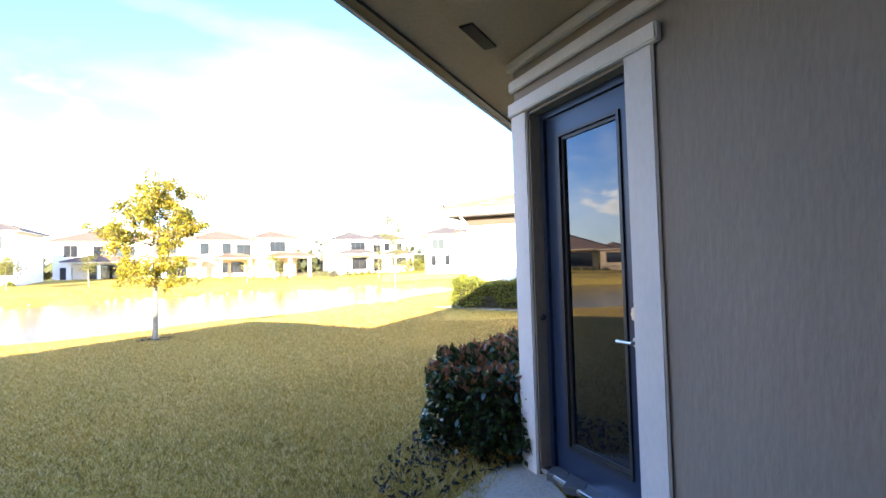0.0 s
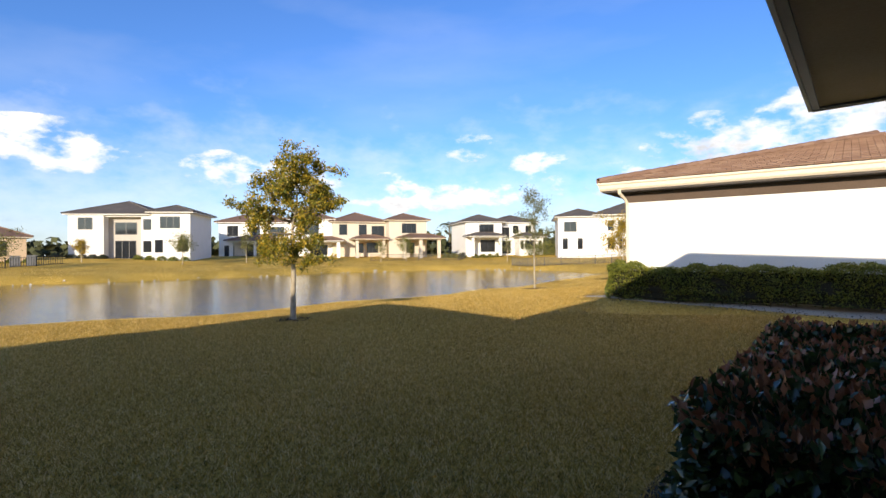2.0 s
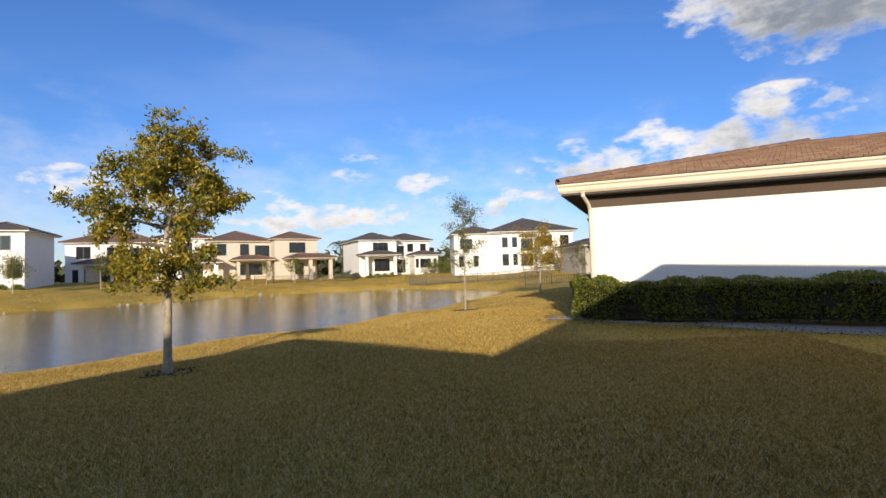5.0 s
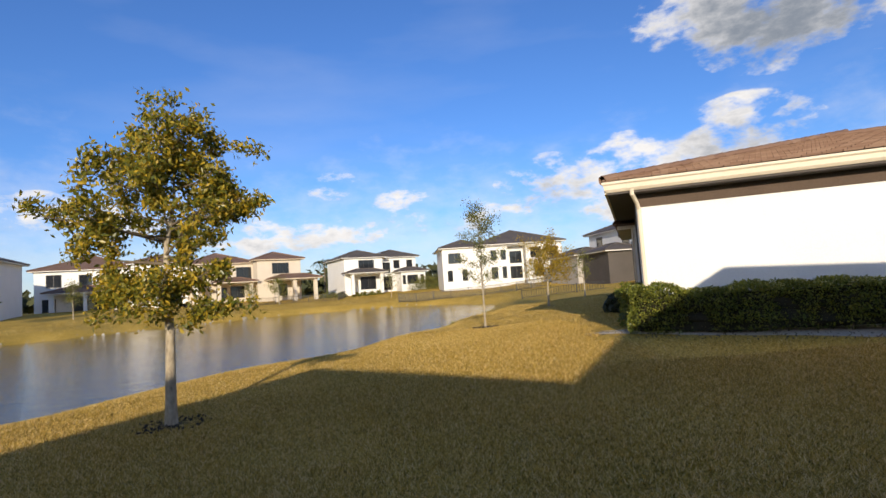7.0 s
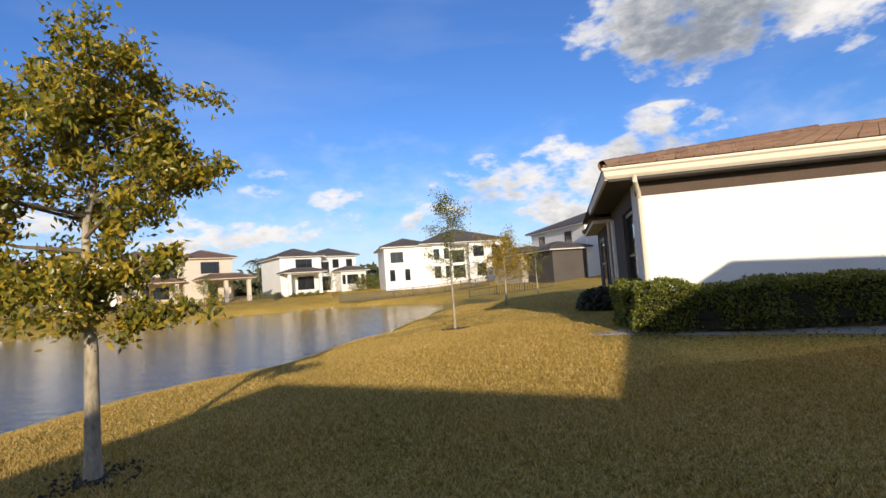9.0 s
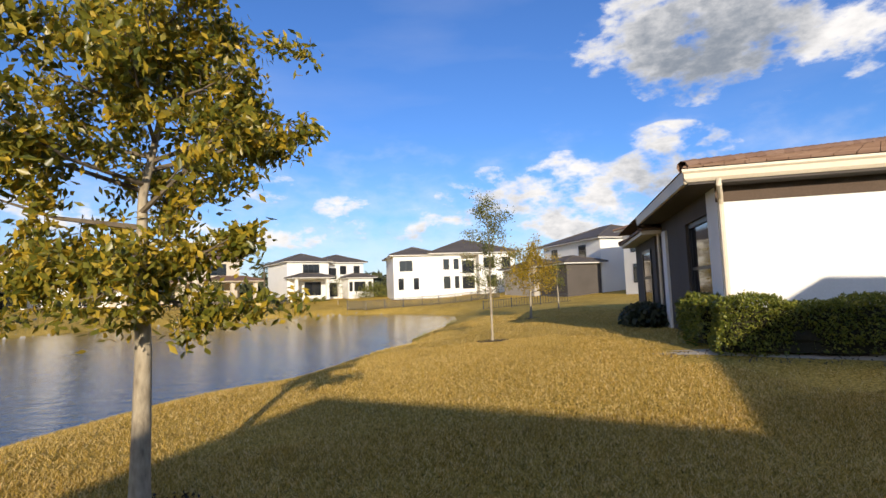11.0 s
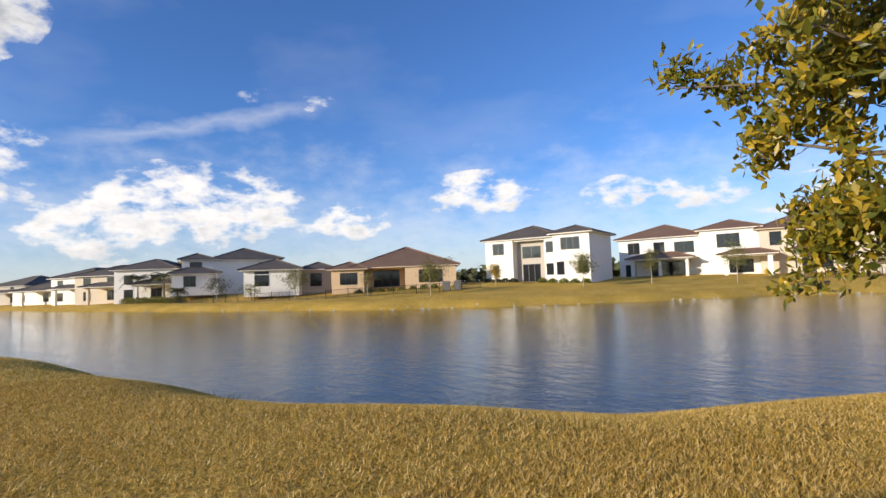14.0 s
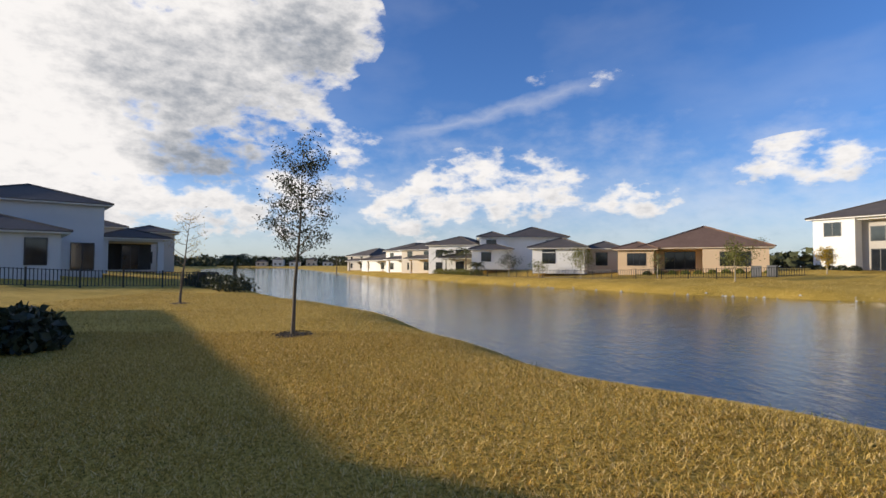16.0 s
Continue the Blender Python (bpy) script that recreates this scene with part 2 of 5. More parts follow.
M_LEAF1 = material("autumn_tree_leaves", [(0.038, 0.07, 0.012), (0.25, 0.225, 0.028), (0.74, 0.47, 0.04)], 0.35, 1.3, 9.0, 0, island=0.5, trans=0.42, spec=0.5)
M_LEAF2 = material("dull_green_leaves", [(0.09, 0.11, 0.03), (0.26, 0.24, 0.08)], 0.5, 1.5, 9.0, 0, island=0.6, trans=0.3)
M_LEAF3 = material("yellow_leaves", [(0.20, 0.15, 0.015), (0.55, 0.36, 0.03)], 0.5, 1.5, 9.0, 0, island=0.6, trans=0.35)
M_LEAFG = material("green_tree_leaves", [(0.08, 0.10, 0.018), (0.22, 0.20, 0.04)], 0.5, 0.8, 4.0, 0, island=0.6, trans=0.3)
M_LEAFDARK = material("grey_green_leaves", [(0.02, 0.028, 0.012), (0.06, 0.065, 0.028)], 0.5, 1.5, 9.0, 0, island=0.6, trans=0.2)
M_HEDGE = material("clipped_hedge_leaves", [(0.06, 0.085, 0.012), (0.16, 0.18, 0.028), (0.34, 0.31, 0.05)], 0.4, 1.8, 12.0, 0, island=0.5, trans=0.25)
M_COCO = material("glossy_dark_green_leaves", [(0.025, 0.05, 0.016), (0.07, 0.10, 0.03)], 0.22, 2.0, 12.0, 0, island=0.6, trans=0.1, spec=0.6)
M_COCORED = material("red_new_leaves", [(0.20, 0.07, 0.03), (0.36, 0.17, 0.08)], 0.3, 2.0, 12.0, 0, island=0.6, trans=0.2, spec=0.5)
M_HEDGECORE = material("hedge_inner_shade", [(0.012, 0.012, 0.006), (0.03, 0.026, 0.014)], 0.95, 6.0, 30.0, 0.8)
M_PALM = material("palm_fronds", [(0.04, 0.05, 0.012), (0.12, 0.11, 0.03)], 0.5, 0.8, 4.0, 0, island=0.5, trans=0.2)
M_MULCH = material("dark_mulch", [(0.03, 0.022, 0.016), (0.09, 0.07, 0.05)], 0.95, 8.0, 60.0, 1.0, island=0.4)
M_SAND = material("pale_sandy_soil", [(0.42, 0.35, 0.26), (0.62, 0.54, 0.42)], 0.95, 2.5, 40.0, 0.7)
M_PAVER = material("grey_pavers", [(0.10, 0.10, 0.105), (0.19, 0.185, 0.18)], 0.8, 4.0, 50.0, 0.4, obj=0.4)
M_FENCE = material("black_fence_metal", [(0.015, 0.015, 0.015), (0.03, 0.03, 0.03)], 0.5, 3.0, 30.0, 0)
M_GREYBIN = material("grey_utility_paint", [(0.14, 0.14, 0.14), (0.20, 0.20, 0.20)], 0.6, 3.0, 30.0, 0)
M_FARWOOD = material("far_trees", [(0.03, 0.036, 0.014), (0.08, 0.085, 0.03)], 0.8, 0.3, 1.5, 0, island=0.5)
M_STONE = material("shore_stones", [(0.30, 0.27, 0.22), (0.55, 0.50, 0.42)], 0.9, 3.0, 20.0, 0.5, island=0.5)
M_REDDOOR = material("reddish_brown_door", [(0.16, 0.065, 0.035), (0.22, 0.09, 0.05)], 0.5, 2.0, 20.0, 0)


def water_material():
    m = bpy.data.materials.new("lake_water")
    m.use_nodes = True
    nt = m.node_tree
    bs = nt.nodes["Principled BSDF"]
    bs.inputs["Base Color"].default_value = (0.022, 0.026, 0.022, 1)
    bs.inputs["Roughness"].default_value, bs.inputs["IOR"].default_value = 0.03, 1.333
    geo = nt.nodes.new("ShaderNodeNewGeometry")
    height = None
    for stretch, scale, amt in (((0.55, 1.0, 1), 2.6, 0.8), ((0.7, 1.3, 1), 8.0, 0.35), ((0.6, 1.5, 1), 24.0, 0.13)):
        mp = nt.nodes.new("ShaderNodeMapping")
        mp.inputs["Rotation"].default_value = (0, 0, radians(-25))
        mp.inputs["Scale"].default_value = stretch
        nt.links.new(geo.outputs["Position"], mp.inputs[0])
        n = nt.nodes.new("ShaderNodeTexNoise")
        nt.links.new(mp.outputs[0], n.inputs["Vector"])
        n.inputs["Scale"].default_value, n.inputs["Detail"].default_value, n.inputs["Roughness"].default_value = scale, 3.0, 0.55
        mul = nt.nodes.new("ShaderNodeMath")
        mul.operation = "MULTIPLY"
        mul.inputs[1].default_value = amt
        nt.links.new(n.outputs["Fac"], mul.inputs[0])
        if height is None:
            height = mul.outputs[0]
        else:
            add = nt.nodes.new("ShaderNodeMath")
            nt.links.new(height, add.inputs[0])
            nt.links.new(mul.outputs[0], add.inputs[1])
            height = add.outputs[0]
    b = nt.nodes.new("ShaderNodeBump")
    b.inputs["Strength"].default_value, b.inputs["Distance"].default_value = 0.27, 0.10
    nt.links.new(height, b.inputs["Height"])
    nt.links.new(b.outputs[0], bs.inputs["Normal"])
    return m


M_WATER = water_material()


# ---- mesh helpers ----
def mesh_object(name, verts, faces, mat, parent=None, label="", smooth=False):
    me = bpy.data.meshes.new(name)
    me.from_pydata([tuple(v) for v in verts], [], [tuple(f) for f in faces])
    me.materials.append(mat)
    if smooth:
        me.polygons.foreach_set("use_smooth", [True] * len(me.polygons))
    me.update()
    ob = new(name, me)
    if parent is not None:
        ob.parent = parent
    if label:
        ob["label"] = label
    return ob


def soup(name, v, f, mat, parent=None, label=""):
    """A mesh from a vertex array (n, 3) and a triangle array (m, 3)."""
    me = bpy.data.meshes.new(name)
    me.vertices.add(len(v))
    me.vertices.foreach_set("co", np.ascontiguousarray(v, dtype=np.float32).ravel())
    me.loops.add(f.size)
    me.loops.foreach_set("vertex_index", np.ascontiguousarray(f, dtype=np.int32).ravel())
    me.polygons.add(len(f))
    me.polygons.foreach_set("loop_start", np.arange(0, f.size, 3, dtype=np.int32))
    me.materials.append(mat)
    me.update(calc_edges=True)
    me.validate()
    ob = new(name, me)
    if parent is not None:
        ob.parent = parent
    if label:
        ob["label"] = label
    return ob


def part(name, bm, mat, parent=None, label=""):
    me = bpy.data.meshes.new(name)
    bm.to_mesh(me)
    bm.free()
    me.materials.append(mat)
    ob = new(name, me)
    if parent is not None:
        ob.parent = parent
    if label:
        ob["label"] = label
    return ob


def add_box(bm, x0, x1, y0, y1, z0, z1, m=None):
    mat = Matrix.Translation(((x0 + x1) / 2, (y0 + y1) / 2, (z0 + z1) / 2)) @ Matrix.Diagonal((x1 - x0, y1 - y0, z1 - z0, 1))
    return bmesh.ops.create_cube(bm, size=1, matrix=(m @ mat) if m else mat)["verts"]


def box_part(name, dims, mat, parent=None, label="", bevel=0.0):
    bm = bmesh.new()
    add_box(bm, *dims)
    if bevel:
        bmesh.ops.bevel(bm, geom=bm.edges[:], offset=bevel, segments=2, affect="EDGES")
    return part(name, bm, mat, parent, label)


def tube(points, radii, sides=7, v=None, f=None):
    """Tapered tube through the points: adds to the lists v, f."""
    v, f = ([] if v is None else v), ([] if f is None else f)
    base = len(v)
    for i, (p, r) in enumerate(zip(points, radii)):
        p = Vector(p)
        d = (Vector(points[min(i + 1, len(points) - 1)]) - Vector(points[max(i - 1, 0)])).normalized()
        a = d.orthogonal().normalized() if abs(d.z) < 0.9 else Vector((1, 0, 0)).cross(d).normalized()
        b = d.cross(a)
        for k in range(sides):
            t = 2 * math.pi * k / sides
            v.append(p + (a * math.cos(t) + b * math.sin(t)) * r)
    for i in range(len(points) - 1):
        for k in range(sides):
            q = base + i * sides
            f.append((q + k, q + (k + 1) % sides, q + sides + (k + 1) % sides, q + sides + k))
    f.append(tuple(base + (len(points) - 1) * sides + k for k in range(sides)))
    return v, f


def empty(name, x, y, z, turn=0.0):
    ob = new(name)
    ob.matrix_world = Matrix.Translation((x, y, z)) @ Matrix.Rotation(turn, 4, "Z")
    return ob


rng = np.random.default_rng(7)


def unit(n):
    d = rng.normal(size=(n, 3))
    return d / np.linalg.norm(d, axis=1, keepdims=True)


def leaves(name, centres, length, width, mat, parent=None, label="", droop=0.3, out=None):
    """Folded leaves, each of two triangles, at the centres; out: outward directions they lean to."""
    n = len(centres)
    d = unit(n)
    if out is not None:
        d = d * 0.8 + out
    d[:, 2] -= droop
    d /= np.linalg.norm(d, axis=1, keepdims=True)
    s = np.cross(d, unit(n))
    s /= np.maximum(np.linalg.norm(s, axis=1, keepdims=True), 1e-6)
    nrm = np.cross(d, s)
    l = (length * rng.uniform(0.7, 1.25, n))[:, None]
    w = (width * rng.uniform(0.7, 1.25, n))[:, None]
    a, c = centres - d * l / 2, centres + d * l / 2
    b1, b2 = centres + s * w / 2 + nrm * w * 0.15, centres - s * w / 2 + nrm * w * 0.15
    v = np.stack([a, b1, c, b2], 1).reshape(-1, 3)
    k = np.arange(n)[:, None] * 4
    f = np.concatenate([k + [0, 1, 2], k + [0, 2, 3]], 1).reshape(-1, 3)
    return soup(name, v, f, mat, parent, label)


# ---- ground and lake ----
WATER_Z = -0.7
SHORE = [(-430, -138), (-200, -67), (-87, -20), (-45, -3.2), (-34, 2.6), (-24.8, 8.0), (-18.3, 10.1), (-14.0, 12.0), (-10.9, 14.8), (-8.4, 18.8), (-6.5, 21.8), (-4.4, 26), (-1.2, 35),
         (2.6, 48), (3.0, 54), (-0.5, 62), (-9, 67.5), (-19.5, 62), (-26, 56), (-30.2, 46), (-37, 35.8), (-46.8, 27.5), (-60, 21), (-84, 10), (-110, 1.5), (-200, -23), (-430, -90)]


def shore_distance(x, y):
    """Signed distance to the lake's edge: positive on land."""
    pts = np.array(SHORE, float)
    best = np.full(x.shape, 1e9)
    inside = np.zeros(x.shape, bool)
    for (ax, ay), (bx, by) in zip(pts, np.roll(pts, -1, 0)):
        dx, dy = bx - ax, by - ay
        t = np.clip(((x - ax) * dx + (y - ay) * dy) / (dx * dx + dy * dy), 0, 1)
        best = np.minimum(best, np.hypot(x - ax - t * dx, y - ay - t * dy))
        cross = (ay > y) != (by > y)
        xi = ax + (y - ay) * dx / (dy if dy else 1e-9)
        inside ^= cross & (x < xi)
    return np.where(inside, -best, best)


def ground_z(x, y):
    x, y = np.asarray(x, float), np.asarray(y, float)
    wob = 0.35 * np.sin(x * 0.9 + y * 0.5) + 0.25 * np.sin(x * 0.37 - y * 1.3)
    d = shore_distance(x, y) + wob * 0.6
    near = np.clip(d / 3.2, 0, 1)
    z = np.where(d < 0, WATER_Z + np.maximum(d * 0.25, -1.5), WATER_Z + 0.7 * (1 - (1 - near) ** 1.8))
    away = np.clip((np.hypot(x + 2, y - 10) - 16) / 40, 0, 1)
    rise = np.clip((d - 3) / 22, 0, 1)
    z = z + 1.15 * away * rise * rise * (3 - 2 * rise)
    z = z + 0.30 * np.clip((y - 10.5) / 5.5, 0, 1) * np.clip((d - 3.5) / 4, 0, 1) * (1 - away * 0.6)
    return z + 0.015 * np.sin(x * 1.7) * np.sin(y * 1.3) * (d > 1)


def gz(x, y):
    return float(ground_z(np.array([x]), np.array([y]))[0])


def lines(lo, hi, step, far):
    a = list(np.arange(lo, hi, step))
    s, q = step, hi
    right = []
    while q < far:
        right.append(q)
        s *= 1.16
        q += s
    s, q = step, lo
    left = []
    while q > -far:
        s *= 1.16
        q -= s
        left.append(q)
    return np.array(left[::-1] + a + right)


gx, gy = lines(-62, 22, 0.7, 2600), lines(-16, 84, 0.7, 2600)
GX, GY = np.meshgrid(gx, gy)
GZ = ground_z(GX, GY)
gv = np.stack([GX, GY, GZ], -1).reshape(-1, 3)
nx = len(gx)
q = (np.arange(len(gy) - 1)[:, None] * nx + np.arange(nx - 1)[None]).ravel()
gf = np.concatenate([np.stack([q, q + 1, q + nx + 1], 1), np.stack([q, q + nx + 1, q + nx], 1)])
ground = soup("ground", gv, gf, M_SOIL)
ground.data.polygons.foreach_set("use_smooth", [True] * len(ground.data.polygons))
tagged(ground, "dry yellow-green lawn sloping to the lake", "ground", kind="structure")
water = mesh_object("water", [(-470, -160, WATER_Z), (30, -160, WATER_Z), (30, 90, WATER_Z), (-470, 90, WATER_Z)], [(0, 1, 2, 3)], M_WATER)
tagged(water, "dark blue rippled lake reflecting houses and sky", "water", kind="structure")


def grass_field(name, x0, x1, y0, y1, count, height, label, mat=M_GRASS, lo=0.35, hi=99.0, keep=None):
    x, y = rng.uniform(x0, x1, count), rng.uniform(y0, y1, count)
    d = shore_distance(x, y)
    ok = (d > lo) & (d < hi)
    u, v = (x - 0.82) * 0.924 - (y - 15.72) * 0.383, (x - 0.82) * 0.383 + (y - 15.72) * 0.924
    ok &= ~((u > -0.95 + 0.1 * np.sin(y * 5)) & (u < 11) & (v > -1.15 + 0.08 * np.sin(x * 4)) & (v < 0.6))
    if keep is not None:
        ok &= keep(x, y)
    x, y = x[ok], y[ok]
    z = ground_z(x, y)
    n = len(x)
    h = height * rng.uniform(0.5, 1.3, n)
    ang = rng.uniform(0, 2 * math.pi, n)
    lean = rng.uniform(0.5, 1.8, n) * h
    w = rng.uniform(0.004, 0.008, n) * (height / 0.05) ** 0.5
    la = ang + rng.uniform(0.6, 2.5, n)
    a = np.stack([x - np.cos(ang) * w, y - np.sin(ang) * w, z - 0.005], 1)
    b = np.stack([x + np.cos(ang) * w, y + np.sin(ang) * w, z - 0.005], 1)
    c = np.stack([x + np.cos(la) * lean, y + np.sin(la) * lean, z + h], 1)
    v = np.stack([a, b, c], 1).reshape(-1, 3)
    f = np.arange(3 * n).reshape(-1, 3)
    return tagged(soup(name, v, f, mat), label, "grass", kind="stuff")


def not_built(x, y):
    """Lawn only: outside the covered patio and the planting beds."""
    return (x * -0.866 + y * 0.5 > 1.75) | (x < -2.6)


grass_field("lawn_grass", -9, 3.5, 1, 13, 760000, 0.036, "short coarse lawn grass, green and straw coloured", keep=not_built)
grass_field("lawn_grass", -17, 0, 0, 21, 780000, 0.034, "short sunlit lawn grass, straw coloured", keep=lambda x, y: (x < -9) | (y > 13))
grass_field("lawn_grass", -32, 7, -4, 36, 520000, 0.045, "short sunlit lawn grass further along the shore", keep=lambda x, y: (x < -17) | (y > 21) | ((x > 0) & (y > 13)))
grass_field("shore_weeds", -34, 2, 4, 46, 45000, 0.15, "long weeds and grass along the lake edge", M_WEED, -0.15, 0.45, lambda x, y: np.sin(x * 1.9) + np.sin(y * 1.1 + x) > 0.1)
grass_field("bank_grass", -70, 5, 20, 75, 60000, 0.16, "dry grass on the far lake bank", M_GRASS, 0.1, 9.0, lambda x, y: (y > 50) | (x < -28))


# ---- houses ----
def hip_roof(parent, x0, x1, y0, y1, z, pitch, mat, fascia, over=0.5, thick=0.16):
    """Hip roof with overhang, fascia boards and soffit, over the rectangle of the walls."""
    ax, bx, ay, by = x0 - over, x1 + over, y0 - over, y1 + over
    half = min(bx - ax, by - ay) / 2
    top = z + thick + half * pitch
    if bx - ax > by - ay:
        r1, r2 = (ax + half, (ay + by) / 2, top), (bx - half, (ay + by) / 2, top)
        faces = [(0, 1, 5, 4), (1, 2, 5), (2, 3, 4, 5), (3, 0, 4)]
    else:
        r1, r2 = ((ax + bx) / 2, ay + half, top), ((ax + bx) / 2, by - half, top)
        faces = [(0, 1, 4), (1, 2, 5, 4), (2, 3, 5), (3, 0, 4, 5)]
    zt = z + thick
    o = 0.05
    v = [(ax - o, ay - o, zt), (bx + o, ay - o, zt), (bx + o, by + o, zt), (ax - o, by + o, zt), r1, r2]
    v += [(a, b, c - 0.06) for a, b, c in v[:4]]
    faces += [(0, 6, 7, 1), (1, 7, 8, 2), (2, 8, 9, 3), (3, 9, 6, 0), (9, 8, 7, 6)]
    roof = mesh_object("roof", v, faces, mat, parent)
    bm = bmesh.new()
    add_box(bm, ax, bx, ay, by, z, zt - 0.06)
    part("fascia", bm, fascia, roof)
    # ridge and hip caps
    vv, ff = [], []
    ends = [(v[0], r1), (v[3], r1), (v[1], r2), (v[2], r2), (r1, r2)] if bx - ax > by - ay else [(v[0], r1), (v[1], r1), (v[2], r2), (v[3], r2), (r1, r2)]
    for a, b in ends:
        if (Vector(a) - Vector(b)).length > 0.1:
            tube([Vector(a) + Vector((0, 0, 0.01)), Vector(b) + Vector((0, 0, 0.02))], [0.09, 0.09], 6, vv, ff)
    mesh_object("ridge_cap", vv, ff, mat, roof)
    return roof


def ring(name, axis, rect, bar, lo, hi, mat, parent):
    """A closed rectangular frame, one solid, in the plane across the axis, from lo to hi along it."""
    a0, a1, z0, z1 = rect
    loops = [[(a0, z0), (a1, z0), (a1, z1), (a0, z1)], [(a0 + bar, z0 + bar), (a1 - bar, z0 + bar), (a1 - bar, z1 - bar), (a0 + bar, z1 - bar)]]
    v = [((a, d, z) if axis == "y" else (d, a, z)) for d in (lo, hi) for lp in loops for a, z in lp]
    f = []
    for i in range(4):
        j = (i + 1) % 4
        f += [(i, j, 4 + j, 4 + i), (8 + i, 12 + i, 12 + j, 8 + j), (i, 8 + i, 8 + j, j), (4 + i, 4 + j, 12 + j, 12 + i)]
    bm = bmesh.new()
    bv = [bm.verts.new(c) for c in v]
    for q4 in f:
        bm.faces.new([bv[k] for k in q4])
    bmesh.ops.recalc_face_normals(bm, faces=bm.faces[:])
    return part(name, bm, mat, parent)


def window(parent, x, z, w, h, y, mullions=1, mat=None, name="window", bar=0.07, depth=0.1):
    """A framed window in a wall that faces -y; x, z: its lower left corner."""
    win = ring(name, "y", (x, x + w, z, z + h), bar, y - 0.04, y + depth, M_FRAME, parent)
    for i in range(mullions):
        c = x + w * (i + 1) / (mullions + 1)
        box_part("mullion", (c - bar / 2, c + bar / 2, y - 0.035, y + depth - 0.002, z + bar, z + h - bar), M_FRAME, win)
    box_part("pane", (x + bar, x + w - bar, y - 0.02, y - 0.005, z + bar, z + h - bar), mat or M_GLASS, win)
    return win


def side_window(parent, y, z, w, h, x, sign):
    """A window in a wall that faces along x; sign -1 faces -x."""
    b = 0.08
    lo, hi = (x - 0.04, x + 0.02) if sign < 0 else (x - 0.02, x + 0.04)
    win = ring("window", "x", (y, y + w, z, z + h), b, lo, hi, M_FRAME, parent)
    box_part("mullion", (lo + 0.003, hi - 0.003, y + b, y + w - b, z + h * 0.5 - b / 2, z + h * 0.5 + b / 2), M_FRAME, win)
    p = (x - 0.02, x - 0.004) if sign < 0 else (x + 0.004, x + 0.02)
    box_part("pane", (*p, y + b, y + w - b, z + b, z + h - b), M_GLASS, win)


def house(label, left, right, base, volumes, windows, wall, roof, fascia, side=(), columns=(), darks=()):
    """A house from the left to the right end of its front. volumes: x0, x1, y0, y1, z0, height, pitch. windows: x, z, width, height, y, mullions."""
    turn = math.atan2(right[1] - left[1], right[0] - left[0])
    h = empty("house", left[0], left[1], base, turn)
    tagged(h, label, "house")
    for x0, x1, y0, y1, z0, height, pitch, *other in volumes:
        box_part("wall", (x0, x1, y0, y1, z0 - (0.6 if z0 == 0 else 0), z0 + height), other[0] if other else wall, h)
        if pitch:
            hip_roof(h, x0, x1, y0, y1, z0 + height, pitch, roof, fascia)
    for x, z, w, hh, y, mull in windows:
        window(h, x, z, w, hh, y, mull)
    for y, z, w, hh, x, sign in side:
        side_window(h, y, z, w, hh, x, sign)
    for x, y, size, height in columns:
        box_part("column", (x - size / 2, x + size / 2, y - size / 2, y + size / 2, -0.3, height), wall, h)
    for dims in darks:
        box_part("porch_opening", dims, M_SCREEN, h, "dark shaded porch opening")
    return h


# white two-storey house with a recessed balcony bay
house("white two-storey house with grey-brown hip roof and dark windows", (-55.2, 49.5), (-42.8, 54.4), 1.1,
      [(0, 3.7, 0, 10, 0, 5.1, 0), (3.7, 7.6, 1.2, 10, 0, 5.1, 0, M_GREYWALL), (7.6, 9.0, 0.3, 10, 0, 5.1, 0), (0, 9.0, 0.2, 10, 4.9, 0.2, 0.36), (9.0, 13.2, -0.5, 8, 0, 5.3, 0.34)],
      [(1.0, 3.4, 1.55, 1.4, 0, 1), (4.4, 2.85, 2.4, 1.45, 1.2, 1), (7.8, 3.35, 1.0, 1.3, 0.3, 0), (9.9, 3.5, 2.2, 1.4, -0.5, 2), (1.1, 0.7, 0.7, 1.5, 0, 0), (4.4, 0.0, 2.3, 2.15, 1.2, 2),
       (7.8, 0.75, 1.0, 1.35, 0.3, 0), (9.35, 0.7, 0.9, 1.5, -0.5, 0), (11.9, 0.8, 1.1, 1.4, -0.5, 0)], M_STUCCO_W, M_ROOF_GR, M_WHITE_F)
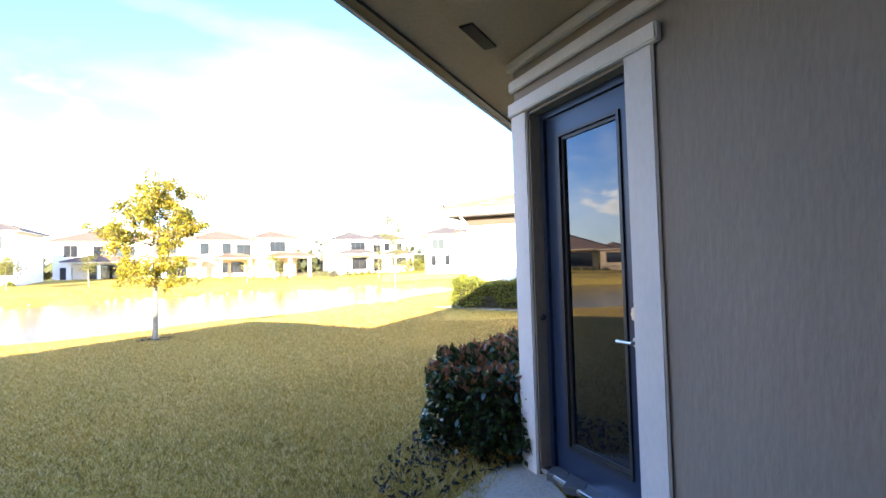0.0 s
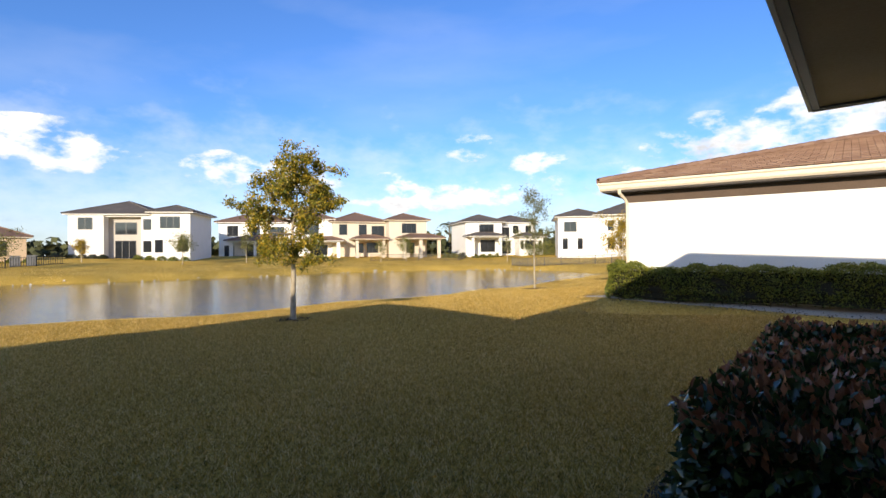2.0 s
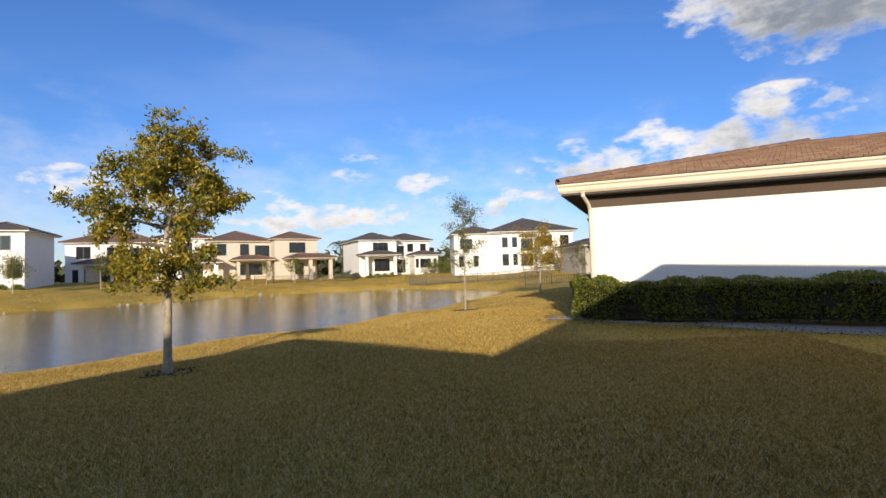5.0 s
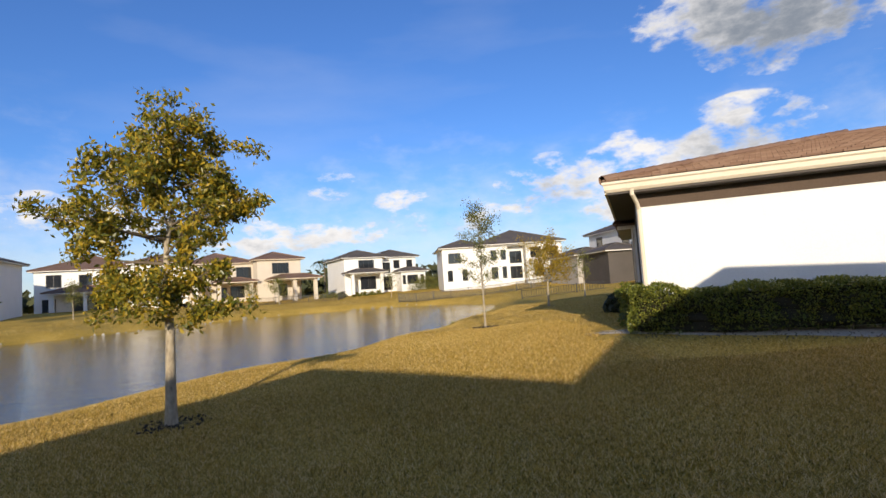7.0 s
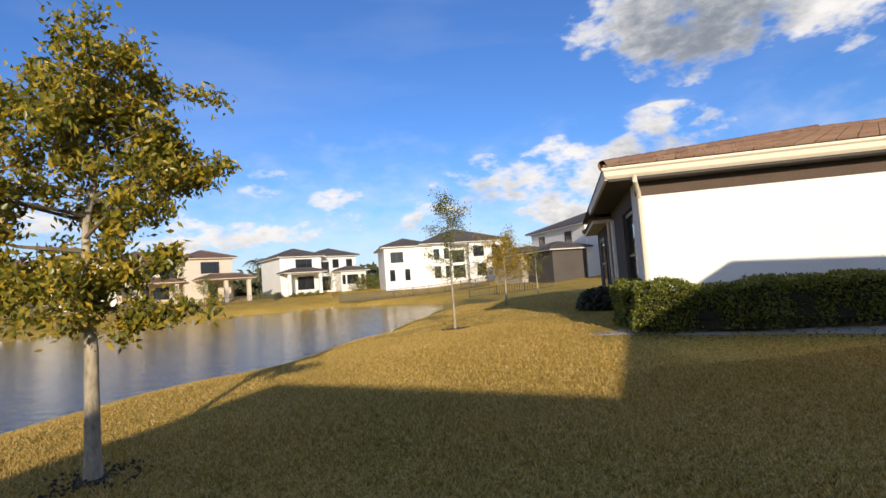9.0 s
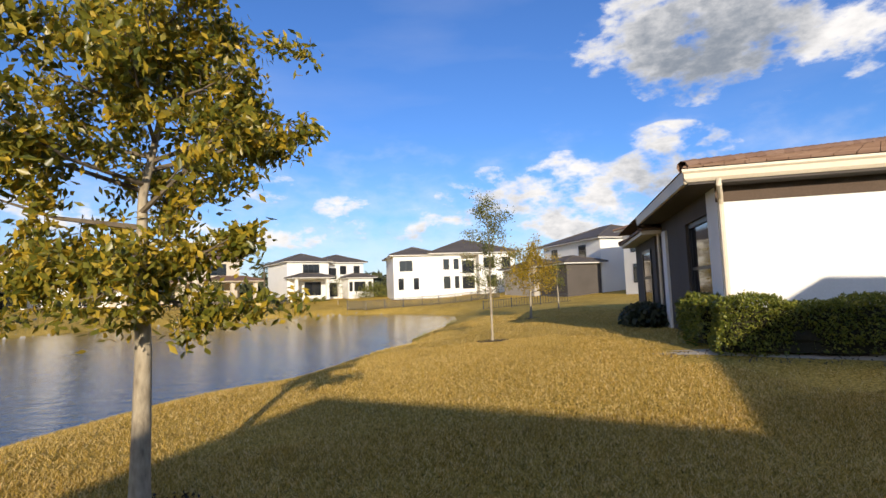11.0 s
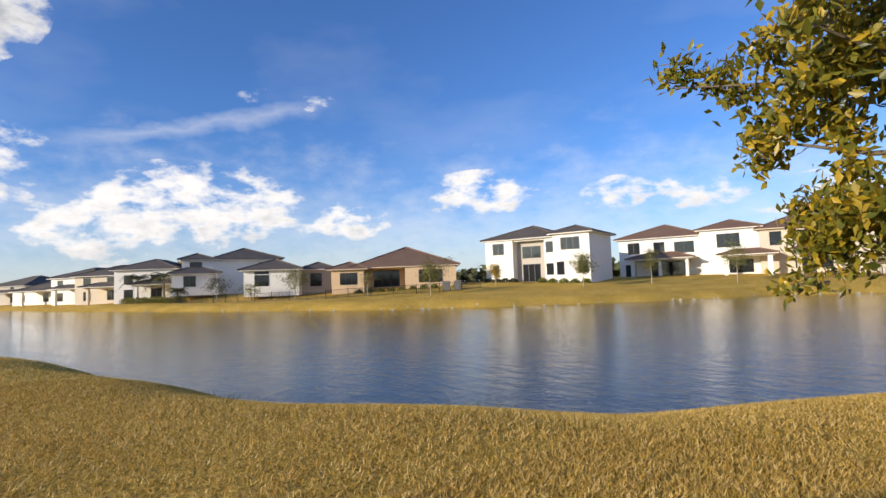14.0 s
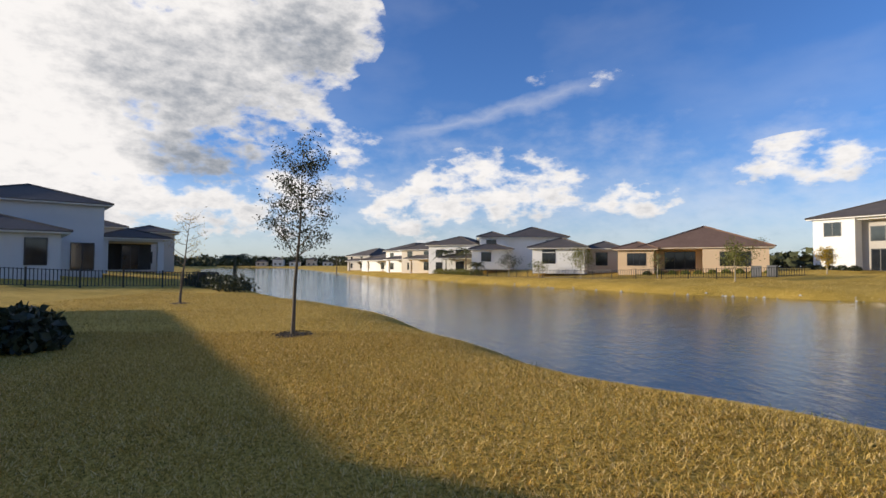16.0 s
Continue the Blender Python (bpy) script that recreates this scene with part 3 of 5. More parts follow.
# white two-storey house with brown roof and screened porches
house("white two-storey house with brown hip roof and screened porches", (-50.4, 68.9), (-34.1, 75.1), 0.8,
      [(0, 10.5, 1.5, 12, 0, 5.5, 0.36), (10.5, 17, 0, 9, 0, 5.9, 0.34), (2.4, 9.5, -2.4, 1.4, 2.45, 0.15, 0.3), (13.2, 18.4, -3.0, -0.1, 2.4, 0.15, 0.3)],
      [(1.2, 3.5, 1.6, 1.6, 1.5, 1), (4.6, 3.5, 1.4, 1.5, 1.5, 0), (7.2, 3.4, 2.4, 1.5, 1.5, 1), (12.4, 3.7, 2.5, 1.7, 0, 2), (0.8, 0.4, 1.4, 1.7, 1.5, 0), (4.0, 0.1, 4.6, 2.2, 1.5, 3), (13.6, 0.5, 2.6, 1.6, 0, 1)],
      M_STUCCO_W, M_ROOF_BR, M_WHITE_F, side=[(3, 3.6, 0.8, 1.3, 0, -1), (5.5, 3.6, 0.8, 1.3, 0, -1), (3, 0.5, 2.0, 1.7, 0, -1)],
      columns=[(2.7, -2.1, 0.5, 2.45), (6.0, -2.1, 0.35, 2.45), (9.2, -2.1, 0.35, 2.45), (13.5, -2.7, 0.4, 2.4), (18.0, -2.7, 0.5, 2.4)])
# beige two-storey house
house("beige two-storey house with brown hip roof and a columned porch", (-33.0, 72.3), (-21.0, 79.7), 1.0,
      [(0, 8.2, 2.5, 12, 0, 5.3, 0.36), (8.2, 14.2, 0, 9, 0, 5.5, 0.34), (3.0, 7.6, -0.3, 2.4, 2.45, 0.15, 0.3), (9.6, 15.6, -3.0, -0.1, 2.5, 0.15, 0.3)],
      [(1.0, 3.4, 1.2, 1.6, 2.5, 0), (4.0, 3.4, 1.2, 1.6, 2.5, 0), (6.0, 2.9, 2.0, 1.9, 2.5, 1), (10.2, 3.6, 2.3, 1.5, 0, 2), (3.4, 0.6, 1.3, 1.5, 2.5, 0), (5.2, 0.6, 1.8, 1.6, 2.5, 1), (10.6, 0.5, 1.6, 1.6, 0, 0)],
      M_BEIGE, M_ROOF_BR, M_CREAM, columns=[(3.3, 0, 0.4, 2.45), (7.3, 0, 0.4, 2.45), (9.9, -2.7, 0.45, 2.5), (12.4, -2.7, 0.45, 2.5), (15.3, -2.7, 0.45, 2.5)])
# white house beyond the end of the lake
house("white two-storey house with grey-brown hip roof and a small porch", (-15.3, 82.2), (-4.1, 87.4), 1.3,
      [(0, 6.0, -0.6, 9, 0, 5.0, 0.36), (6.0, 12.2, 1.0, 11, 0, 5.0, 0.36), (0.2, 5.2, -3.2, -0.7, 2.5, 0.15, 0.3), (8.6, 12.6, -1.6, 0.9, 0, 2.6, 0.32)],
      [(2.2, 3.2, 2.4, 1.5, -0.6, 2), (6.2, 2.6, 1.6, 1.7, 1.0, 1), (8.4, 3.3, 1.0, 1.3, 1.0, 0), (10.6, 3.3, 1.0, 1.3, 1.0, 0), (6.3, 0.0, 1.7, 2.1, 1.0, 1), (9.5, 0.7, 1.8, 1.4, -1.6, 1), (8.75, 0.7, 0.5, 1.4, -1.6, 0), (11.8, 0.7, 0.5, 1.4, -1.6, 0), (2.4, 0.3, 2.4, 1.9, -0.6, 1)],
      M_STUCCO_W, M_ROOF_GR, M_WHITE_F, columns=[(0.5, -2.9, 0.4, 2.5), (4.9, -2.9, 0.4, 2.5)])
# large white house by the end of the lake
house("large white two-storey house with grey-brown hip roof and dark windows", (-0.8, 74.0), (15.2, 74.8), 1.25,
      [(0, 6.0, 0.8, 10, 0, 5.0, 0.34), (6.0, 9.0, 0.8, 11, 0, 5.0, 0), (9.0, 11.4, 2.2, 11, 0, 5.0, 0), (11.4, 16.4, 0.4, 12, 0, 5.2, 0), (5.0, 16.4, 0.4, 12, 5.0, 0.15, 0.36)],
      [(0.8, 3.0, 1.7, 1.4, 0.8, 1), (6.6, 3.1, 0.8, 1.4, 0.8, 0), (8.0, 3.1, 0.7, 1.4, 0.8, 0), (9.5, 2.6, 1.7, 1.7, 2.2, 1), (12.0, 3.2, 1.5, 1.4, 0.4, 1), (14.6, 3.2, 1.2, 1.4, 0.4, 0),
       (0.6, 0.6, 0.7, 1.5, 0.8, 0), (2.6, 0.6, 0.7, 1.5, 0.8, 0), (6.6, 0.6, 0.9, 1.6, 0.8, 0), (8.1, 0.6, 0.6, 1.6, 0.8, 0), (9.5, 0.5, 1.7, 1.7, 2.2, 1), (12.4, 0.6, 1.3, 1.6, 0.4, 1)],
      M_STUCCO_W, M_ROOF_GR, M_WHITE_F)
# tan one-storey house
house("tan one-storey house with brown hip roof", (-62.8, 32.3), (-54.5, 45.1), 0.95,
      [(0, 3.8, 0, 9, 0, 2.35, 0.34), (3.8, 8.6, 3.2, 14, 0, 2.35, 0), (8.6, 14.6, 0, 14, 0, 2.35, 0), (2.6, 14.6, 0.4, 14, 2.35, 0.12, 0.40)],
      [(1.0, 0.6, 2.0, 1.4, 0, 2), (4.6, 0.2, 3.2, 2.0, 3.2, 2), (10.2, 0.6, 2.8, 1.5, 0, 2)], M_TAN, M_ROOF_BR, M_CREAM,
      side=[(3, 0.4, 1.0, 1.6, 14.6, 1), (6, 0.7, 0.8, 1.3, 14.6, 1), (8.5, 0.4, 1.0, 1.6, 14.6, 1)])
# white one-storey house
house("white one-storey house with grey-brown hip roof", (-67.9, 23.7), (-63.8, 32.2), 1.15,
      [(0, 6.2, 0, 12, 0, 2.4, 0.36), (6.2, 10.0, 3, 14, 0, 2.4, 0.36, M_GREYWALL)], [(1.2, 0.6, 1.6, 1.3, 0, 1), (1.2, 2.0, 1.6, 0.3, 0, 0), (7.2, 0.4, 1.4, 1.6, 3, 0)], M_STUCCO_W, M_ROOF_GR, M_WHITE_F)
house("white two-storey house with dark hip roof", (-86.4, 19.9), (-84.6, 32.5), 1.5,
      [(0, 4.0, 0, 14, 0, 4.4, 0.36), (4.0, 13.5, 0.4, 14, 0, 4.4, 0.36), (-1.2, 4.5, -4, -0.2, 0, 2.3, 0.32)],
      [(1.0, 2.7, 1.6, 1.4, 0, 1), (10.4, 2.6, 2.6, 1.4, 0.4, 2), (0.2, 0.6, 1.5, 1.4, -4, 1)], M_STUCCO_W, M_ROOF_GR, M_WHITE_F)
for n, (lx, ly, rx, ry, wall, tall, lbl) in enumerate((
        (-94.2, 12.2, -90.4, 19.6, M_STUCCO_W, 4.8, "white two-storey house with flat bands under its roof"), (-104.0, 7.5, -98.2, 14.3, M_BEIGE, 4.3, "beige two-storey house behind palms"),
        (-115.9, 4.1, -109.1, 9.8, M_STUCCO_W, 4.4, "narrow white two-storey house with a porch"), (-135.7, -2.6, -124.0, 5.8, M_STUCCO_W, 2.6, "low white house with grey hip roof"),
        (-159.5, -8.8, -146.8, -1.4, M_GREYWALL, 4.0, "distant greige house with dark hip roof"))):
    w = math.hypot(rx - lx, ry - ly)
    wins = [(w * 0.16, 0.6, 1.2, 1.4, 0, 0), (w * 0.6, 0.6, 1.5, 1.5, 0, 1)]
    if tall > 3:
        wins += [(w * 0.16, 2.8, 1.2, 1.3, 0, 0), (w * 0.6, 2.8, 1.4, 1.3, 0, 1)]
    house(lbl, (lx, ly), (rx, ry), gz(lx, ly), [(0, w, 0, 12, 0, tall, 0.34), (w * 0.45, w * 1.15, -3, -0.2, 2.4, 0.15, 0.3)], wins, wall, M_ROOF_GR, M_WHITE_F,
          columns=[(w * 0.5, -2.7, 0.35, 2.4), (w * 1.1, -2.7, 0.35, 2.4)])
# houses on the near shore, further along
# its white walls take a greyed colour in place of real shade
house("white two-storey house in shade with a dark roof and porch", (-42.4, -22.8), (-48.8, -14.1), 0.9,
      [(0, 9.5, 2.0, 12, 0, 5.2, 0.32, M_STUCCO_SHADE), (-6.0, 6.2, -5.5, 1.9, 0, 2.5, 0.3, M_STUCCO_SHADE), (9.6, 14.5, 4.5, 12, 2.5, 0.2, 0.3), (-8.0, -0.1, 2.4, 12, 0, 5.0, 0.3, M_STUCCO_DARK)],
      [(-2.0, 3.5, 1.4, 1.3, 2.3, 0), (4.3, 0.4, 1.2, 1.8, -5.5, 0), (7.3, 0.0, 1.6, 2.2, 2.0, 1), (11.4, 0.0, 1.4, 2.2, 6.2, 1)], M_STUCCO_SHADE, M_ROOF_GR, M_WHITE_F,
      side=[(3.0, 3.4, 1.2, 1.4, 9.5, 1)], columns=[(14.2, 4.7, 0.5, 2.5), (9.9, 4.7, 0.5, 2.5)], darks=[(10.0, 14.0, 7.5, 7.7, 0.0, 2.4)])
house("shaded two-storey house further along the near shore", (-70.5, -34.8), (-77.0, -22.5), 1.0,
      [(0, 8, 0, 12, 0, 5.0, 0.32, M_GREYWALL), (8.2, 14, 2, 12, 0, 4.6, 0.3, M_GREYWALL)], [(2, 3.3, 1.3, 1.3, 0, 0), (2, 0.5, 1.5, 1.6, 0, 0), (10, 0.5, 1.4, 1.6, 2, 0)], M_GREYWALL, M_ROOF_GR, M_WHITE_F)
# houses past the neighbour on the near shore
house("white two-storey house in shade with dark windows", (17.2, 50.0), (18.4, 41.5), 1.0,
      [(0, 8.5, 0.6, 10, 0, 5.1, 0.34)], [(1.0, 3.2, 1.2, 1.5, 0.6, 0), (5.4, 3.2, 1.6, 1.5, 0.6, 1), (1.2, 0.6, 1.2, 1.6, 0.6, 0), (5.4, 0.5, 1.6, 1.8, 0.6, 1)], M_STUCCO_W, M_ROOF_BR, M_WHITE_F)
# the dark porch volume has its inner shade put into the colour
house("white two-storey house with dark screened porch behind a lawn", (16.6, 68.0), (18.2, 55.6), 1.1,
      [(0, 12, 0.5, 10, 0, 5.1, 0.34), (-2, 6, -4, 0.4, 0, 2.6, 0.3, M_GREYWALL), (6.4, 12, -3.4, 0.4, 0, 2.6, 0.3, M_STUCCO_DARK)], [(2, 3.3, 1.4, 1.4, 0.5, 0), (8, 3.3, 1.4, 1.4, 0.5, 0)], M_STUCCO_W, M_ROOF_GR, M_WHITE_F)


# ---- neighbouring house beside the lawn ----
NB = (0.82, 15.72)
NB_TURN = radians(-22.5)


def neighbour():
    h = tagged(empty("house", NB[0], NB[1], 0.08, NB_TURN), "white one-storey house with brown tile roof and cream gutter", "house")
    # front wall, side wall pieces round the window, back mass
    box_part("wall", (0, 17, 0, 0.25, -0.3, 2.86), M_STUCCO_W, h)
    y0, y1, z0, z1 = 0.62, 2.35, 1.0, 2.5
    # dark pieces above and past the window include the eave's shade as colour
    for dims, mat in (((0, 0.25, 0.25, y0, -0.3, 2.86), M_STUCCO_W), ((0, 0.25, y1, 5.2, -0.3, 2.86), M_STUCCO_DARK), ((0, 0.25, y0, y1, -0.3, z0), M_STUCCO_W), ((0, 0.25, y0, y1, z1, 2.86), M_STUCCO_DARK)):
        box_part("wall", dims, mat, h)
    win = ring("window", "x", (y0, y1, z0, z1), 0.09, 0.06, 0.16, M_FRAME, h)
    box_part("mullion", (0.07, 0.15, y0 + 0.09, y1 - 0.09, 1.55, 1.61), M_FRAME, win)
    box_part("pane", (0.1, 0.12, y0 + 0.09, y1 - 0.09, z0 + 0.09, z1 - 0.09), M_GLASS, win)
    box_part("sill", (-0.06, 0.06, y0 - 0.05, y1 + 0.05, z0 - 0.07, z0), M_STUCCO_W, win)
    box_part("wall", (-0.06, 0.25, 4.3, 4.75, -0.3, 2.6), M_STUCCO_W, h)
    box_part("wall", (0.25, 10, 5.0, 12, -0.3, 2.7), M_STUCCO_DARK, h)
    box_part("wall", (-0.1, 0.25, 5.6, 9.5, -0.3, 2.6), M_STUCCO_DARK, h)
    side_window(h, 6.2, 0.7, 1.6, 1.6, -0.1, -1)
    hip_roof(h, -0.1, 4, 5.4, 9.6, 2.6, 0.34, M_ROOF_BR, M_CREAM, over=0.4)
    # frieze in shade under the eave, soffit, gutter
    ov, ovf = 0.49, 0.38
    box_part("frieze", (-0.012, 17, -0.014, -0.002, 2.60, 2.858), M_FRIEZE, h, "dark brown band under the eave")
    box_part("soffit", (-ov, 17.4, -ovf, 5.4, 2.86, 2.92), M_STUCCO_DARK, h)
    bm = bmesh.new()
    prof = [(0.0, 2.90), (-0.02, 2.90), (-0.06, 2.95), (-0.07, 3.03), (-0.10, 3.06), (-0.10, 3.10), (0.0, 3.10)]
    for ends in ([(-ov, -ovf), (17.4, -ovf)], ):
        rows = [[bm.verts.new((x if i else x + dy, y + dy, z)) for dy, z in prof] for i, (x, y) in enumerate(ends)]
        for i in range(len(prof)):
            j = (i + 1) % len(prof)
            bm.faces.new((rows[0][i], rows[1][i], rows[1][j], rows[0][j]))
    part("gutter", bm, M_CREAM, h, "cream metal gutter")
    box_part("fascia", (-ov - 0.06, -ov, -ovf, 5.4, 2.88, 3.10), M_CREAM, h, bevel=0.01)
    v, f = tube([(-0.05, -ovf - 0.03, 2.92), (-0.05, -ovf - 0.03, 2.83), (0.03, -0.14, 2.66), (0.05, -0.06, 2.55), (0.05, -0.06, 0.05)], [0.042] * 5, 8)
    mesh_object("downspout", v, f, M_CREAM, h, "cream downspout")
    v, f = tube([(-ov + 0.1, 5.3, 2.9), (-0.08, 5.1, 2.6), (-0.08, 5.1, 0.05)], [0.042] * 3, 8)
    mesh_object("downspout", v, f, M_CREAM, h, "cream downspout")
    # roof deck, then tile courses on the front slope
    pitch, depth = 0.25, 5.4
    top = 3.10 + depth * pitch
    ax, ay = -ov - 0.08, -ovf - 0.06
    deck = mesh_object("roof", [(ax, ay, 3.10), (17.5, ay, 3.10), (17.5, ay + depth, top), (ax + depth, ay + depth, top), (ax, ay + 2 * depth, 3.10), (17.5, ay + 2 * depth, 3.10)],
                       [(0, 1, 2, 3), (0, 3, 4), (3, 2, 5, 4), (0, 4, 5, 1)], M_ROOF_BR, h)
    course, wide = 0.33, 0.30
    k = math.atan(pitch)
    tile = bmesh.new()
    add_box(tile, 0.006, wide - 0.006, 0, course + 0.04, 0.0, 0.035)
    for vert in tile.verts:
        if vert.co.y > 0.1:
            vert.co.z -= 0.03
    me = bpy.data.meshes.new("tile")
    tile.to_mesh(me)
    tile.free()
    me.materials.append(M_TILE_B)
    base = [v.co.copy() for v in me.vertices]
    polys = [tuple(pg.vertices) for pg in me.polygons]
    rv, rf, made = [], [], 0
    tilt = Matrix.Rotation(k, 4, "X")
    slope = depth / math.cos(k)
    for r in range(int(slope / course)):
        s = r * course
        x = ax + s * math.cos(k) + (0.15 if r % 2 else 0.0)
        while x < 12:
            m = Matrix.Translation((x, ay - 0.03 + s * math.cos(k), 3.115 + s * math.sin(k) + rng.uniform(0, 0.008))) @ tilt @ Matrix.Rotation(rng.uniform(-0.012, 0.012), 4, "Z")
            if r < 9 and x < 8 and made < 225:
                ob = new("tile", me)
                ob.parent = deck
                ob.matrix_local = m
                made += 1
            else:
                b = len(rv)
                rv += [m @ c for c in base]
                rf += [tuple(b + i for i in pg) for pg in polys]
            x += wide
    rest = mesh_object("roof_tiles", rv, rf, M_TILE_B, deck)
    tagged(rest, kind="stuff")
    # hip caps
    cv, cf = tube([(0, 0, 0), (0.40, 0, 0.03)], [0.10, 0.085], 8)
    cap = bpy.data.meshes.new("ridge_tile")
    cap.from_pydata([tuple(c) for c in cv], [], cf)
    cap.materials.append(M_TILE_B)
    way = Vector((1, 1, pitch)).normalized()
    for i in range(24):
        ob = new("ridge_tile", cap)
        ob.parent = deck
        ob.matrix_local = Matrix.Translation(Vector((ax, ay, 3.14)) + way * (0.36 * i)) @ way.to_track_quat("X", "Z").to_matrix().to_4x4()
    for i in range(30):
        ob = new("ridge_tile", cap)
        ob.parent = deck
        ob.matrix_local = Matrix.Translation((ax + depth + 0.36 * i, ay + depth, top + 0.02))


neighbour()


# ---- own house: covered patio, angled door wall ----
E1, E2 = Vector((0.866, -0.5)), Vector((0.5, 0.866))
# the last three corners are an unseen extension, added to shade the lawn
EAVE = [(-6.22, 2.42), (-2.44, -0.42), (1.74, 7.95), (11.00, 2.38), (4.80, -8.82), (-21.00, -17.0), (-22.80, -11.9), (-10.45, -5.2)]


def prism(name, poly, z0, z1, mat, parent=None, label=""):
    n = len(poly)
    v = [(x, y, z0) for x, y in poly] + [(x, y, z1) for x, y in poly]
    f = [tuple(range(n))[::-1], tuple(range(n, 2 * n))] + [(i, (i + 1) % n, n + (i + 1) % n, n + i) for i in range(n)]
    return mesh_object(name, v, f, mat, parent, label)


def wall_run(name, a, b, z0, z1, thick, mat, label):
    """A wall from a to b; its seen face is the line a-b, its thickness lies to the right of the way from a to b."""
    a, b = Vector(a), Vector(b)
    d = (b - a).normalized()
    n = Vector((d.y, -d.x)) * thick
    return tagged(prism(name, [a, a + n, b + n, b][::-1], z0, z1, mat), label, "wall", kind="structure")


SOF = 2.92
soffit = prism("ceiling", EAVE, SOF, SOF + 0.05, M_SOFFIT)
tagged(soffit, "sand-coloured textured stucco soffit over the patio", "ceiling", kind="structure")
# unseen roof top, kept nearly flat so the eave sets the shadow line
cx, cy = -0.6, -2.2
rv = [(x, y, SOF + 0.2) for x, y in EAVE] + [(cx, cy, SOF + 0.30)]
own_roof = mesh_object("roof", rv, [(i, (i + 1) % 8, 8) for i in range(8)], M_ROOF_BR)
tagged(own_roof, "unseen low brown roof, flattened to shape the house's shadow", "roof", kind="structure")
for i in range(8):
    a, b = Vector(EAVE[i]), Vector(EAVE[(i + 1) % 8])
    d = (b - a).normalized()
    nrm = Vector((-d.y, d.x))
    tagged(prism("trim", [a, b, b + nrm * 0.03, a + nrm * 0.03], SOF - 0.03, SOF + 0.2, M_OWNTRIM), "pale painted fascia board along the eave", "fascia", kind="structure")
    tagged(prism("trim", [a - nrm * 0.07, b - nrm * 0.07, b - nrm * 0.004, a - nrm * 0.004], SOF - 0.025, SOF - 0.002, M_FASCIA_D), "dark drip edge strip under the eave", "trim", kind="structure")
# soffit vents along the patio eave
a, b = Vector(EAVE[1]), Vector(EAVE[2])
inward = Vector((E2.y, -E2.x))
for i in range(8):
    c = a + E2 * (0.55 + i * 1.02) + inward * 0.20
    vent = tagged(empty("soffit_vent", c.x, c.y, SOF - 0.004, math.atan2(E2.y, E2.x)), "black slotted vent set in the soffit", "vent", group="soffit vents")
    box_part("backing", (-0.19, 0.19, -0.045, 0.045, -0.006, 0.004), M_VENT, vent)
    for k in range(5):
        box_part("slat", (-0.185, 0.185, -0.04 + k * 0.018, -0.034 + k * 0.018, -0.014, -0.006), M_FASCIA_D, vent)

# angled wall with the door: local x runs back from the outer corner, local y into the house
K1 = Vector((0.35, 3.96))
DW = Vector((0.375, -0.927))
door_frame_m = Matrix.Translation((K1.x, K1.y, 0)) @ Matrix.Rotation(math.atan2(DW.y, DW.x), 4, "Z")
D0, D1, DZ0, DZ1 = 0.17, 1.12, 0.06, 2.50


def placed(ob):
    ob.matrix_world = door_frame_m
    return ob


